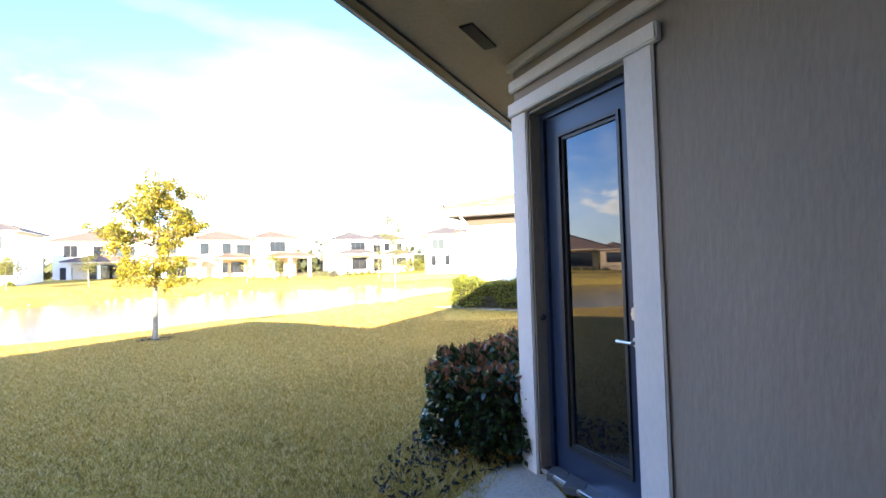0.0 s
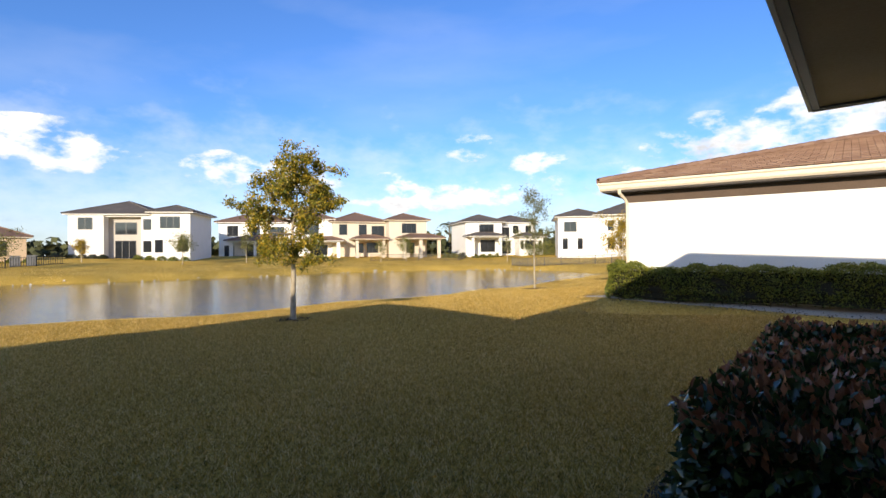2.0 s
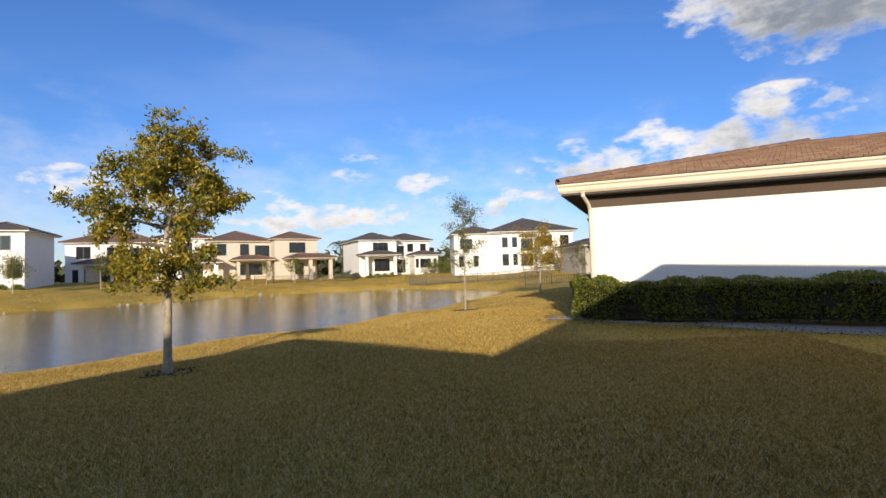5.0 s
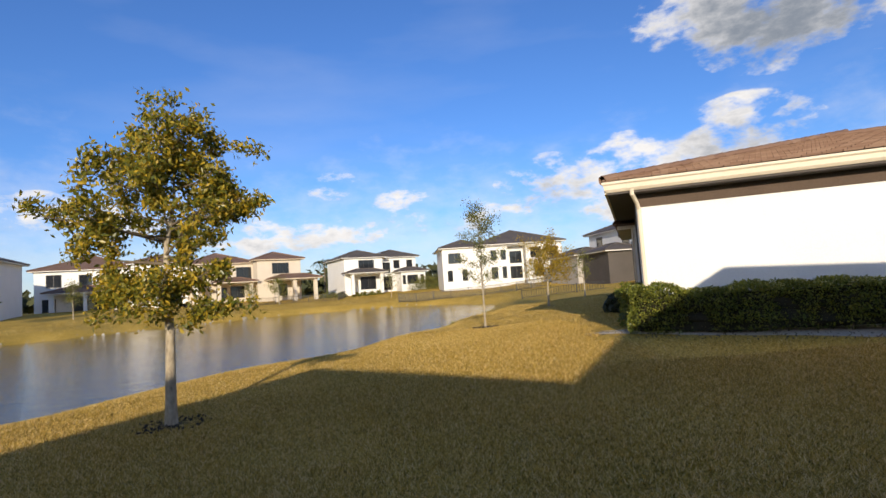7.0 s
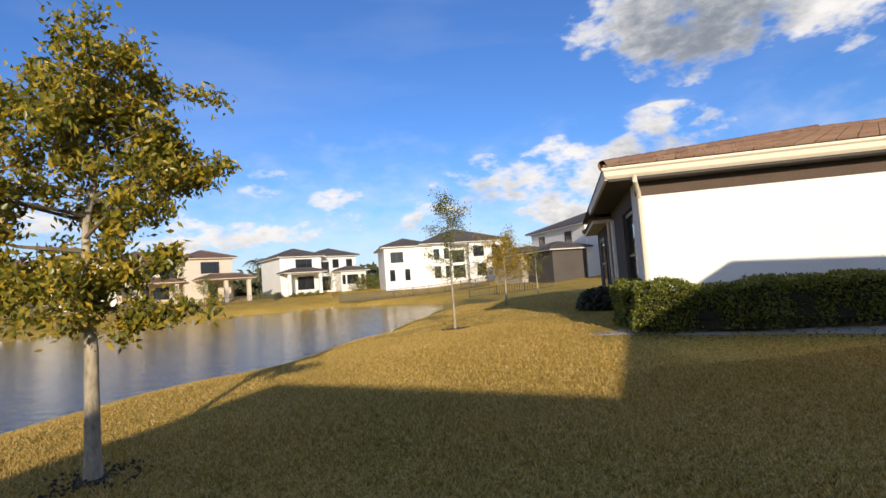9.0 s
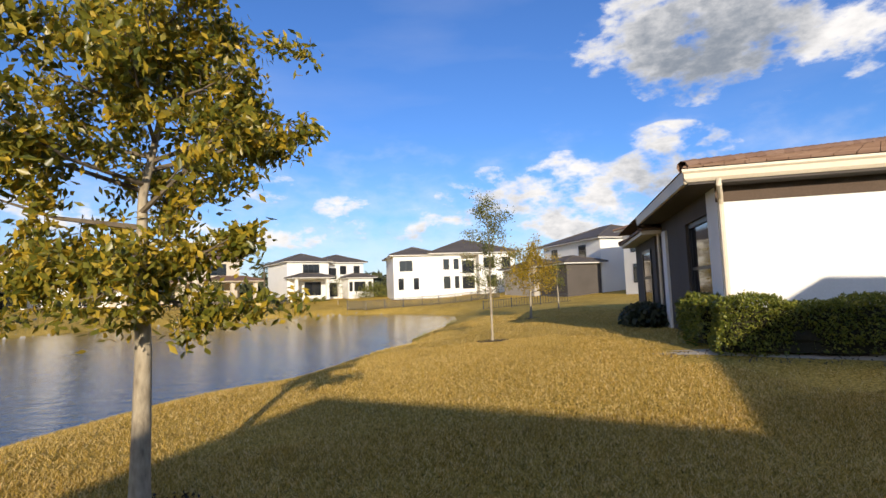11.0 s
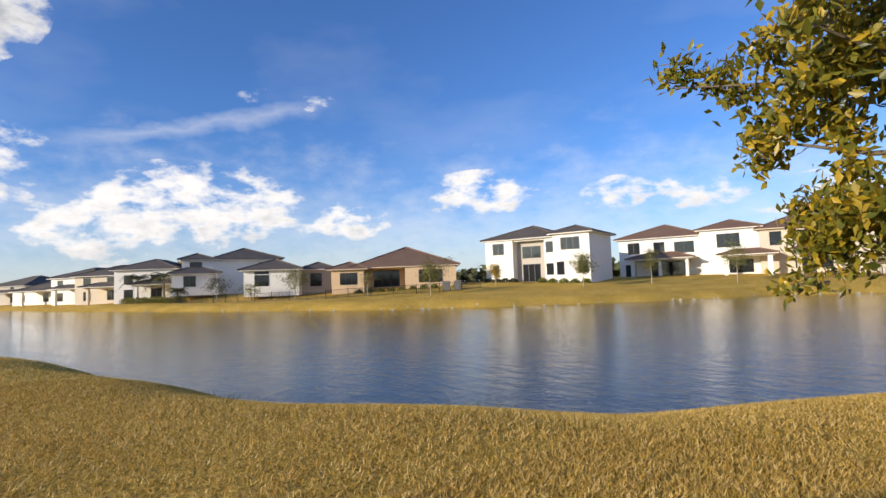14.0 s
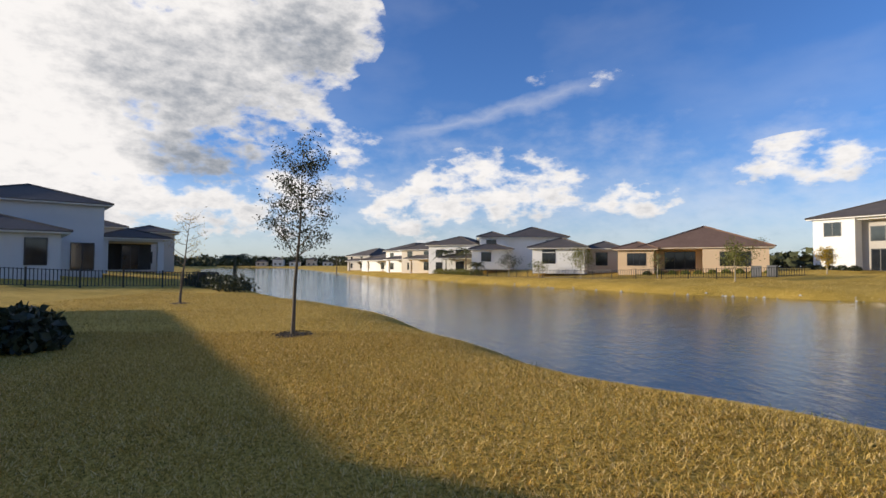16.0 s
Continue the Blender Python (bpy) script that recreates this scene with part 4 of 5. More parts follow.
def own_wall():
    wall = placed(new("wall_door"))
    tagged(wall, "taupe textured stucco wall round the glazed door", "wall", kind="structure")
    for dims in ((0.0, D0, 0, 0.3, -0.3, SOF), (D1, 5.2, 0, 0.3, -0.3, SOF), (D0, D1, 0, 0.3, DZ1, SOF), (D0, D1, 0.02, 0.3, -0.3, DZ0 - 0.03)):
        box_part("wall_panel", dims, M_OWNWALL, wall)
    trim = placed(new("trim_door"))
    tagged(trim, "pale grey raised stucco band round the door", "trim", kind="structure")
    for dims in ((-0.025, D0, -0.025, -0.001, -0.3, 2.60), (D1, D1 + 0.20, -0.025, -0.001, -0.3, 2.60), (-0.025, D1 + 0.25, -0.05, -0.001, DZ1 + 0.02, DZ1 + 0.115),
                 (-0.025, 5.2, -0.04, -0.001, 2.70, 2.78), (-0.025, 5.2, -0.055, -0.001, 2.85, SOF - 0.003)):
        box_part("band", dims, M_OWNTRIM, trim, bevel=0.008)
    box_part("corner_return", (-0.025, -0.001, -0.001, 0.2, -0.3, 2.60), M_OWNTRIM, trim)
    for dims in ((D0, D0 + 0.012, 0.0, 0.11, DZ0, DZ1), (D1 - 0.012, D1, 0.0, 0.11, DZ0, DZ1)):
        box_part("reveal", dims, M_OWNWALL, trim)
    door = placed(new("door_1"))
    tagged(door, "closed dark navy door with one full-height dark glass pane", "door", kind="structure")
    y0, y1 = 0.11, 0.155
    bm = bmesh.new()
    s = 0.13
    x0, x1 = D0 + 0.05, D1 - 0.05
    for dims in ((x0, x0 + s, y0, y1, DZ0, DZ1 - 0.05), (x1 - s, x1, y0, y1, DZ0, DZ1 - 0.05), (x0 + s, x1 - s, y0, y1, DZ1 - 0.05 - s, DZ1 - 0.05), (x0 + s, x1 - s, y0, y1, DZ0, DZ0 + 0.16)):
        add_box(bm, *dims)
    part("door_leaf", bm, M_DOOR, door)
    bm = bmesh.new()
    for dims in ((D0 + 0.012, x0 - 0.003, 0.085, 0.2, DZ0, DZ1), (x1 + 0.003, D1 - 0.012, 0.085, 0.2, DZ0, DZ1), (x0 - 0.003, x1 + 0.003, 0.085, 0.2, DZ1 - 0.047, DZ1)):
        add_box(bm, *dims)
    part("door_frame", bm, M_DOOR, door)
    bm = bmesh.new()
    g = 0.022
    gx0, gx1, gz0, gz1 = x0 + s, x1 - s, DZ0 + 0.16, DZ1 - 0.05 - s
    for i, (w, y) in enumerate(((0.0, y0 - 0.012), (g, y0 + 0.008))):
        for dims in ((gx0 + w, gx0 + w + g, y, y1, gz0 + w, gz1 - w), (gx1 - w - g, gx1 - w, y, y1, gz0 + w, gz1 - w), (gx0 + w + g, gx1 - w - g, y, y1, gz1 - w - g, gz1 - w), (gx0 + w + g, gx1 - w - g, y, y1, gz0 + w, gz0 + w + g)):
            add_box(bm, *dims)
    part("glazing_bead", bm, M_FRAME, door)
    box_part("pane", (gx0 + 2 * g, gx1 - 2 * g, y0 + 0.022, y0 + 0.03, gz0 + 2 * g, gz1 - 2 * g), M_DOORGLASS, door)
    box_part("threshold", (D0, D1, 0.0, 0.2, DZ0 - 0.03, DZ0), M_STEEL, door, bevel=0.006)
    # lever, rose and deadbolt near the far stile of the leaf, hinges opposite
    hx = x1 - 0.06
    bm = bmesh.new()
    bmesh.ops.create_cone(bm, cap_ends=True, segments=24, radius1=0.033, radius2=0.030, depth=0.014, matrix=Matrix.Translation((hx, y0 - 0.007, 1.0)) @ Matrix.Rotation(radians(90), 4, "X"))
    bmesh.ops.create_cone(bm, cap_ends=True, segments=16, radius1=0.011, radius2=0.011, depth=0.05, matrix=Matrix.Translation((hx, y0 - 0.035, 1.0)) @ Matrix.Rotation(radians(90), 4, "X"))
    bmesh.ops.create_cone(bm, cap_ends=True, segments=14, radius1=0.010, radius2=0.008, depth=0.115, matrix=Matrix.Translation((hx - 0.05, y0 - 0.056, 1.0)) @ Matrix.Rotation(radians(90), 4, "Y"))
    part("lever_handle", bm, M_STEEL, door, "satin nickel lever handle")
    bm = bmesh.new()
    vs = add_box(bm, hx - 0.033, hx + 0.033, y0 - 0.014, y0, 1.12, 1.19)
    bmesh.ops.bevel(bm, geom=bm.edges[:], offset=0.005, segments=2, affect="EDGES")
    bmesh.ops.create_cone(bm, cap_ends=True, segments=20, radius1=0.019, radius2=0.017, depth=0.016, matrix=Matrix.Translation((hx, y0 - 0.021, 1.155)) @ Matrix.Rotation(radians(90), 4, "X"))
    part("deadbolt", bm, M_STEEL, door, "satin nickel square deadbolt plate")
    for z in (0.35, 1.3, 2.2):
        v, f = tube([(x0 - 0.008, y0 - 0.012, z - 0.05), (x0 - 0.008, y0 - 0.012, z + 0.05)], [0.008, 0.008], 8)
        mesh_object("hinge", v, f, M_BRONZE, door)
    bm = bmesh.new()
    bmesh.ops.create_uvsphere(bm, u_segments=14, v_segments=8, radius=0.022, matrix=Matrix.Translation((D0 + 0.03, 0.045, 1.08)))
    bmesh.ops.create_cone(bm, cap_ends=True, segments=12, radius1=0.014, radius2=0.012, depth=0.03, matrix=Matrix.Translation((D0 + 0.018, 0.045, 1.08)) @ Matrix.Rotation(radians(90), 4, "Y"))
    part("door_stop", bm, M_BRONZE, door, "small dark door stop knob")


own_wall()
c0 = K1
c1 = K1 + E2 * 3.3
wall_run("wall_side", (c0.x + 0.0, c0.y + 0.02), c1, -0.3, SOF, 0.25, M_OWNWALL, "taupe stucco side wall behind the hedge")
wall_run("wall_rear", c1, c1 + E1 * 8, -0.3, SOF, 0.25, M_OWNWALL, "taupe stucco rear wall")
back = K1 + DW * 5.2
wall_run("wall_patio", Vector((-3.30, -1.15)), back, -0.3, SOF, 0.25, M_OWNWALL, "taupe stucco wall at the back of the patio")
wall_run("wall_wing", Vector((-6.28, 1.75)), Vector((-3.30, -0.90)), -0.3, SOF, 0.25, M_OWNWALL, "taupe stucco wall of the house wing")
wall_run("wall_west", Vector((-10.05, -5.7)), Vector((-6.28, 1.75)), -0.3, SOF, 0.25, M_OWNWALL, "taupe stucco end wall of the house wing")
# unseen walls under the extension that was added for its shadow
wall_run("wall_end", Vector((-22.1, -12.3)), Vector((-10.05, -5.7)), -0.3, SOF, 0.25, M_OWNWALL, "unseen taupe stucco wall of the wing added to cast shade")
wall_run("wall_far", Vector((-20.6, -16.5)), Vector((-22.1, -12.3)), -0.3, SOF, 0.25, M_OWNWALL, "unseen taupe stucco end wall of the added shade wing")
wall_run("wall_south", Vector((4.40, -8.22)), Vector((-20.6, -16.5)), -0.3, SOF, 0.25, M_OWNWALL, "unseen taupe stucco wall closing the house and the added wing")
wall_run("wall_east", c1 + E1 * 8, Vector((4.40, -8.22)), -0.3, SOF, 0.25, M_OWNWALL, "taupe stucco east wall")

# patio pavers: one slab with stones near the door
slab = tagged(prism("pavement", [(-2.20, 0.78), (-0.40, 3.18), (0.22, 4.06), (0.42, 3.98), (1.10, -1.02), (-2.60, -0.32)], -0.2, 0.012, M_SAND), "grey paver patio beside the door", "pavement", kind="structure")
bm = bmesh.new()
add_box(bm, -0.145, 0.145, -0.07, 0.07, 0, 0.05)
bmesh.ops.bevel(bm, geom=[e for e in bm.edges if e.verts[0].co.z > 0.04 and e.verts[1].co.z > 0.04], offset=0.006, segments=1, affect="EDGES")
paver = bpy.data.meshes.new("paver")
bm.to_mesh(paver)
bm.free()
paver.materials.append(M_PAVER)
turn = math.atan2(E2.y, E2.x)
for i in range(-2, 14):
    for j in range(0, 16):
        p = Vector((-1.95, 0.73)) + E2 * (i * 0.3 + (0.15 if j % 2 else 0)) + Vector((E2.y, -E2.x)) * (j * 0.15 + 0.05)
        rel = p - K1
        side = rel.x * DW.y - rel.y * DW.x
        if side > -0.08 or p.y > 3.90 or p.y < -0.7:
            continue
        ob = new("paver", paver)
        ob.parent = slab
        ob.matrix_local = Matrix.Translation((p.x, p.y, 0.012 + rng.uniform(0, 0.004))) @ Matrix.Rotation(turn, 4, "Z")


# ---- hedges ----
def hedge(label, origin, turn, length, width, height, leaf, count, mats, uneven=0.05, tips=None):
    h = tagged(empty("hedge", origin[0], origin[1], gz(*origin), turn), label, "hedge")
    # solid near-black filler: the shade between the leaves put in as colour
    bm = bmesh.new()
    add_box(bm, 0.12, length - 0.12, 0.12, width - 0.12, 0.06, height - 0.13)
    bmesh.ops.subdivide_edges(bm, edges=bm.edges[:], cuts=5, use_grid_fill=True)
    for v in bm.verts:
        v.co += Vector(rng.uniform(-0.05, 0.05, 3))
    part("core", bm, M_HEDGECORE, h, "near-black block for the shaded inside")
    u = rng.uniform(0, 1, (count, 3))
    face = rng.choice(5, count, p=np.array([length * width, length * height, length * height, width * height, width * height]) / (length * width + 2 * length * height + 2 * width * height))
    pos = u * [length, width, height]
    inset = rng.exponential(0.045, count)
    out = np.zeros((count, 3))
    for k, (axis, val, sg) in enumerate(((2, height, 1), (1, 0, -1), (1, width, 1), (0, 0, -1), (0, length, 1))):
        s = face == k
        pos[s, axis] = val - sg * inset[s]
        out[s, axis] = sg
    # rounded top edges and an uneven skin
    wave = uneven * (np.sin(pos[:, 0] * 4.1) + np.sin(pos[:, 0] * 9.7 + pos[:, 1] * 5) + np.sin(pos[:, 2] * 8 + pos[:, 0] * 3))
    pos += out * wave[:, None] + rng.normal(0, 0.012, (count, 3))
    low = pos[:, 2] < height * 0.22
    keep = ~(low & (rng.uniform(size=count) < 0.55)) & (pos[:, 2] > 0.03)
    pos, out = pos[keep], out[keep]
    if tips:
        young = (pos[:, 2] > height * 0.72) & (rng.uniform(size=len(pos)) < 0.26)
        leaves("new_leaves", pos[young] + [0, 0, 0.03], leaf, leaf * 0.6, tips, h, "reddish young leaves", -0.5, out[young])
        pos, out = pos[~young], out[~young]
    leaves("leaves", pos, leaf, leaf * 0.6, mats, h, "", 0.1, out)
    n = max(3, int(length / 0.45))
    for i in range(n):
        x, y = (i + 0.5) * length / n, width * rng.uniform(0.3, 0.7)
        v, f = [], []
        tube([(x, y, -0.02), (x + 0.03, y, height * 0.3), (x - 0.04, y + 0.03, height * 0.7)], [0.018, 0.014, 0.008], 5, v, f)
        mesh_object("stem", v, f, M_TWIG, h)
    return h


hedge("clipped green hedge along the white house wall", (0.28, 15.10), NB_TURN, 9.5, 0.58, 0.80, 0.055, 52000, M_HEDGE)
hedge("clipped green hedge along the side of the white house", (0.91, 15.75), NB_TURN + radians(90), 1.6, 0.5, 0.78, 0.06, 7000, M_HEDGE)
hedge("dark glossy hedge with red new leaves beside the house", (0.42, 3.90), math.atan2(E2.y, E2.x) + 0.05, 3.9, 0.93, 0.66, 0.07, 18000, M_COCO, 0.05, M_COCORED)


def flat_patch(name, cx, cy, rx, ry, turn, mat, label, category, lift=0.012, n=28):
    v = [(cx, cy, gz(cx, cy) + lift + 0.01)]
    for ring in (0.55, 1.0):
        for i in range(n):
            t = 2 * math.pi * i / n
            w = 1 + 0.12 * math.sin(3 * t + cx) + 0.08 * math.sin(7 * t + cy)
            x, y = rx * ring * w * math.cos(t), ry * ring * w * math.sin(t)
            px, py = cx + x * math.cos(turn) - y * math.sin(turn), cy + x * math.sin(turn) + y * math.cos(turn)
            v.append((px, py, gz(px, py) + (lift if ring < 1 else -0.02)))
    f = [(0, 1 + i, 1 + (i + 1) % n) for i in range(n)] + [(1 + i, 1 + n + i, 1 + n + (i + 1) % n, 1 + (i + 1) % n) for i in range(n)]
    return tagged(mesh_object(name, v, f, mat, smooth=True), label, category)


flat_patch("planting_bed", 4.70, 13.9, 6.1, 1.05, NB_TURN, M_SAND, "pale sandy bed under the clipped hedge", "planting bed", 0.035)
flat_patch("planting_bed", 0.7, 5.78, 2.4, 0.75, math.atan2(E2.y, E2.x), M_MULCH, "dark mulch bed under the glossy hedge", "planting bed", 0.03)


# ---- trees ----
def tree(label, x, y, height, fork, crown_r, trunk_r, leaf, count, mat, lean=(0, 0), seed=1, bark=None, clump=0.17, limbs=14, spread=1.0, mulch=0.5, low=None, taper=0.75, far=()):
    r = np.random.default_rng(seed)
    z0 = gz(x, y)
    t = tagged(empty("tree", x, y, z0), label, "tree")
    top = Vector((lean[0], lean[1], height))
    mid = Vector((lean[0] * 0.25, lean[1] * 0.25, fork))

    def stem(s):
        if s * height < fork:
            return mid * (s * height / fork)
        k = (s * height - fork) / (height - fork)
        return mid.lerp(top, k) + Vector((math.sin(k * 7 + seed) * 0.05, math.cos(k * 5 + seed) * 0.05, 0)) * crown_r

    pts = [stem(s) for s in (0, 0.06, 0.15, 0.3, 0.45, 0.6, 0.75, 0.9, 0.98)]
    pts[0] = pts[0] - Vector((0, 0, 0.1))
    radii = [trunk_r * k for k in (1.5, 1.1, 1.0, 0.9, 0.72, 0.5, 0.34, 0.18, 0.08)]
    v, f = tube(pts, radii, 10)
    mesh_object("trunk", v, f, bark or M_BARK, t, smooth=True)
    ends = []
    for i in range(limbs):
        v, f = [], []
        s = (fork + (height - fork) * (i + 0.3) / limbs * 0.92) / height
        k = (s * height - fork) / (height - fork)
        ang = i * 2.4 + r.uniform(-0.4, 0.4)
        reach = crown_r * spread * (math.sin(math.pi * min(1, 0.22 + 0.78 * k)) ** taper) * r.uniform(0.75, 1.1)
        a = stem(s)
        rise = (height - fork) * r.uniform(0.10, 0.26) * (1.1 - 0.5 * k)
        if low and i < 3:
            rise = low
        tip = a + Vector((math.cos(ang) * reach, math.sin(ang) * reach, rise))
        m = a.lerp(tip, 0.5) + Vector((0, 0, -0.06 * reach))
        rad = trunk_r * 0.42 * (1 - 0.6 * k)
        tube([a, m, tip], [rad, rad * 0.6, rad * 0.2], 6, v, f)
        for j in range(6):
            b = a.lerp(tip, 0.35 + 0.13 * j)
            e = b + Vector(r.normal(0, 0.24, 3)) * crown_r * 0.9 + Vector((0, 0, 0.06 * crown_r))
            tube([b, b.lerp(e, 0.5) + Vector((0, 0, 0.02)), e], [rad * 0.3, rad * 0.22, rad * 0.1], 4, v, f)
            ends += [e, b.lerp(e, 0.6)]
        ends.append(tip)
        mesh_object("limb", v, f, M_TWIG if bark is None else bark, t)
    for ang, lift, reach in far:
        v, f = [], []
        a = stem((lift - 0.35) / height)
        tip = Vector((a.x + math.cos(ang) * reach, a.y + math.sin(ang) * reach, lift))
        m = a.lerp(tip, 0.5) + Vector((0, 0, 0.04))
        tube([a, m, tip], [trunk_r * 0.3, trunk_r * 0.18, trunk_r * 0.06], 6, v, f)
        for j in range(9):
            b = a.lerp(tip, 0.45 + 0.06 * j)
            e = b + Vector(r.normal(0, 0.11, 3))
            tube([b, e], [trunk_r * 0.08, trunk_r * 0.04], 4, v, f)
            ends += [e, e]
        mesh_object("limb", v, f, M_TWIG if bark is None else bark, t)
    for k in range(5):
        ends.append(stem(0.86 + 0.035 * k))
    c = np.array([tuple(e) for e in ends])
    pick = r.integers(0, len(c), count)
    pos = c[pick] + r.normal(0, clump * crown_r * 0.75, (count, 3)) * [1, 1, 0.85]
    leaves("crown", pos, leaf, leaf * 0.46, mat, t, "", 0.55)
    if mulch:
        flat_patch("mulch_ring", x, y, mulch, mulch * 0.9, 0, M_MULCH, "dark mulch ring at the foot of a tree", "mulch", 0.02, 20)
    return t


tree("young tree with green and golden autumn leaves on the lawn", -6.36, 11.68, 3.36, 1.40, 0.84, 0.055, 0.071, 21000, M_LEAF1, (0.06, 0.05), 3, limbs=19, low=-0.2, mulch=0.24, clump=0.10, spread=1.1, far=((3.45, 2.4, 1.32), (2.9, 1.75, 0.95), (0.2, 2.6, 0.95), (5.9, 1.7, 0.6)))
tree("slender young tree with sparse dull green leaves", -1.75, 20.9, 3.6, 1.15, 0.62, 0.03, 0.06, 4200, M_LEAF2, (0.0, 0), 5, limbs=16, mulch=0.45, taper=0.6)
tree("small tree with bright yellow leaves", 2.4, 30.2, 3.1, 1.1, 1.1, 0.05, 0.10, 5200, M_LEAF3, (0.1, 0), 8, limbs=12, mulch=0.5)
tree("small staked tree with thin foliage", 6.0, 36.0, 2.6, 0.9, 0.6, 0.04, 0.10, 700, M_LEAFG, (0, 0), 9, limbs=9, mulch=0)
tree("slender sapling with sparse grey-green leaves", -16.5, 5.9, 3.75, 1.45, 0.68, 0.038, 0.06, 4300, M_LEAFDARK, (-0.05, 0.18), 11, bark=M_TWIG, limbs=22, mulch=0.55, taper=0.6)
tree("young tree with nearly bare branches", -24.8, 0.2, 3.2, 1.3, 0.7, 0.04, 0.07, 260, M_LEAF3, (0.1, 0.4), 12, bark=M_TWIG, limbs=12, mulch=0.45)
for i, (x, y, h, r, m, n) in enumerate(((-49.5, 46.0, 2.3, 0.75, M_LEAF3, 900), (-40.6, 50.0, 3.2, 1.2, M_LEAFG, 1700), (-56.5, 44.5, 3.3, 0.9, M_LEAF2, 500), (-37.8, 57.5, 3.6, 0.8, M_LEAFG, 700),
                                        (-31.5, 62.5, 3.8, 1.3, M_LEAFG, 1100), (-24.5, 68.5, 2.6, 0.9, M_LEAF2, 600), (-21.8, 71.5, 3.2, 1.2, M_LEAFG, 1300), (-8.0, 76.0, 3.2, 1.1, M_LEAF2, 500),
                                        (-47.5, 36.0, 3.0, 1.3, M_LEAFG, 1500), (-60.5, 27.2, 3.1, 1.3, M_LEAFG, 1500), (-55.0, 33.0, 2.4, 0.9, M_LEAF2, 300), (-72.0, 21.6, 2.6, 1.4, M_LEAFDARK, 1100),
                                        (9.5, 66.5, 3.0, 1.1, M_LEAF2, 500), (-66.0, 24.0, 1.8, 1.0, M_LEAFG, 500))):
    tree("small lawn tree on the far bank", x, y, h, h * 0.38, r, 0.05, 0.17, n, m, (0, 0), 20 + i, limbs=8, mulch=0, clump=0.3)


def palm(x, y, height, reach, seed):
    r = np.random.default_rng(seed)
    t = tagged(empty("palm_tree", x, y, gz(x, y)), "palm tree with arching fronds", "palm", group="palms by the houses")
    v, f = tube([(0, 0, -0.1), (0.05, 0, height * 0.5), (0, 0, height)], [0.17, 0.13, 0.11], 8)
    mesh_object("trunk", v, f, M_TWIG, t)
    vs, fs = [], []
    for i in range(20):
        ang, up = i * 2.4, r.uniform(-0.2, 0.75)
        pts = [Vector((0, 0, height))]
        for k in range(1, 6):
            s = k / 5
            pts.append(Vector((math.cos(ang) * reach * s * (1 - 0.2 * up), math.sin(ang) * reach * s * (1 - 0.2 * up), height + reach * (up * s - 0.75 * s * s))))
        side = Vector((-math.sin(ang), math.cos(ang), 0))
        for k in range(5):
            for n in range(4):
                c = pts[k].lerp(pts[k + 1], n / 4)
                d = (pts[k + 1] - pts[k]).normalized()
                for sg in (-1, 1):
                    l = reach * 0.30 * (1.1 - k / 6)
                    tip = c + side * sg * l * 0.75 + d * l * 0.5 - Vector((0, 0, l * 0.45))
                    b = len(vs)
                    vs += [c, c + d * 0.07, tip]
                    fs.append((b, b + 1, b + 2))
    mesh_object("fronds", vs, fs, M_PALM, t)


for i, (x, y, h, r) in enumerate(((-20.5, 95, 5.6, 2.6), (-16.8, 97, 6.2, 2.6), (-90, 14.8, 3.6, 2.6), (-85.5, 17.6, 3.6, 2.6), (-80, 18.5, 1.6, 1.8), (-45, -4.4, 2.2, 1.7), (-160, -12, 4.5, 3.0))):
    palm(x, y, h, r, 40 + i)


def shrub_row(label, pts, size, count, mat):
    s = tagged(empty("shrubs", pts[0][0], pts[0][1], 0), label, "shrub")
    c = []
    for x, y in pts:
        n = count // len(pts)
        d = unit(n) * rng.uniform(0.55, 1.0, (n, 1)) * size
        d[:, 2] = np.abs(d[:, 2]) * 0.9
        c.append(d + [x - pts[0][0], y - pts[0][1], gz(x, y)])
    leaves("leaves", np.concatenate(c), 0.2, 0.12, mat, s)


shrub_row("low green shrubs before the palms", [(-92 + 1.7 * i, 13.6 + 0.6 * i) for i in range(9)], 1.0, 3200, M_LEAFG)
shrub_row("low hedge at the foot of a white house", [(-48 + 1.2 * i, 51.8 + 0.45 * i) for i in range(5)], 0.6, 1500, M_HEDGE)
shrub_row("low hedge at the corner of a white house", [(-54.8 + 1.0 * i, 49.6 + 0.4 * i) for i in range(4)], 0.6, 1200, M_LEAFDARK)
shrub_row("round green bushes beside the beige house", [(-17.6 + 1.1 * i, 79.2 + 0.5 * i) for i in range(3)], 0.9, 1200, M_LEAFG)
shrub_row("green hedge in front of the white house", [(-13.4 + 1.1 * i, 80.8 + 0.5 * i) for i in range(4)], 0.7, 1200, M_LEAFG)
shrub_row("low hedge before the tan house", [(-60 + 0.75 * i, 34.4 + 1.0 * i) for i in range(10)], 0.5, 2000, M_HEDGE)
shrub_row("tall bush between the white houses", [(-3.5, 84), (-2.5, 85.5), (-4.2, 86)], 2.6, 2600, M_LEAFG)
shrub_row("dark bushes along the near shore", [(-33.5 - 1.6 * i, -0.5 - 1.0 * i) for i in range(7)], 1.0, 2400, M_LEAFDARK)
shrub_row("dark clipped bush beside the neighbouring eave", [(-14.6, 1.9), (-15.3, 1.5), (-16.0, 1.1), (-14.2, 1.2), (-15.1, 0.6)], 0.75, 3500, M_LEAFDARK)
shrub_row("dark bush beside the shaded wall", [(2.4, 20.6), (2.7, 21.4)], 0.7, 1600, M_LEAFDARK)


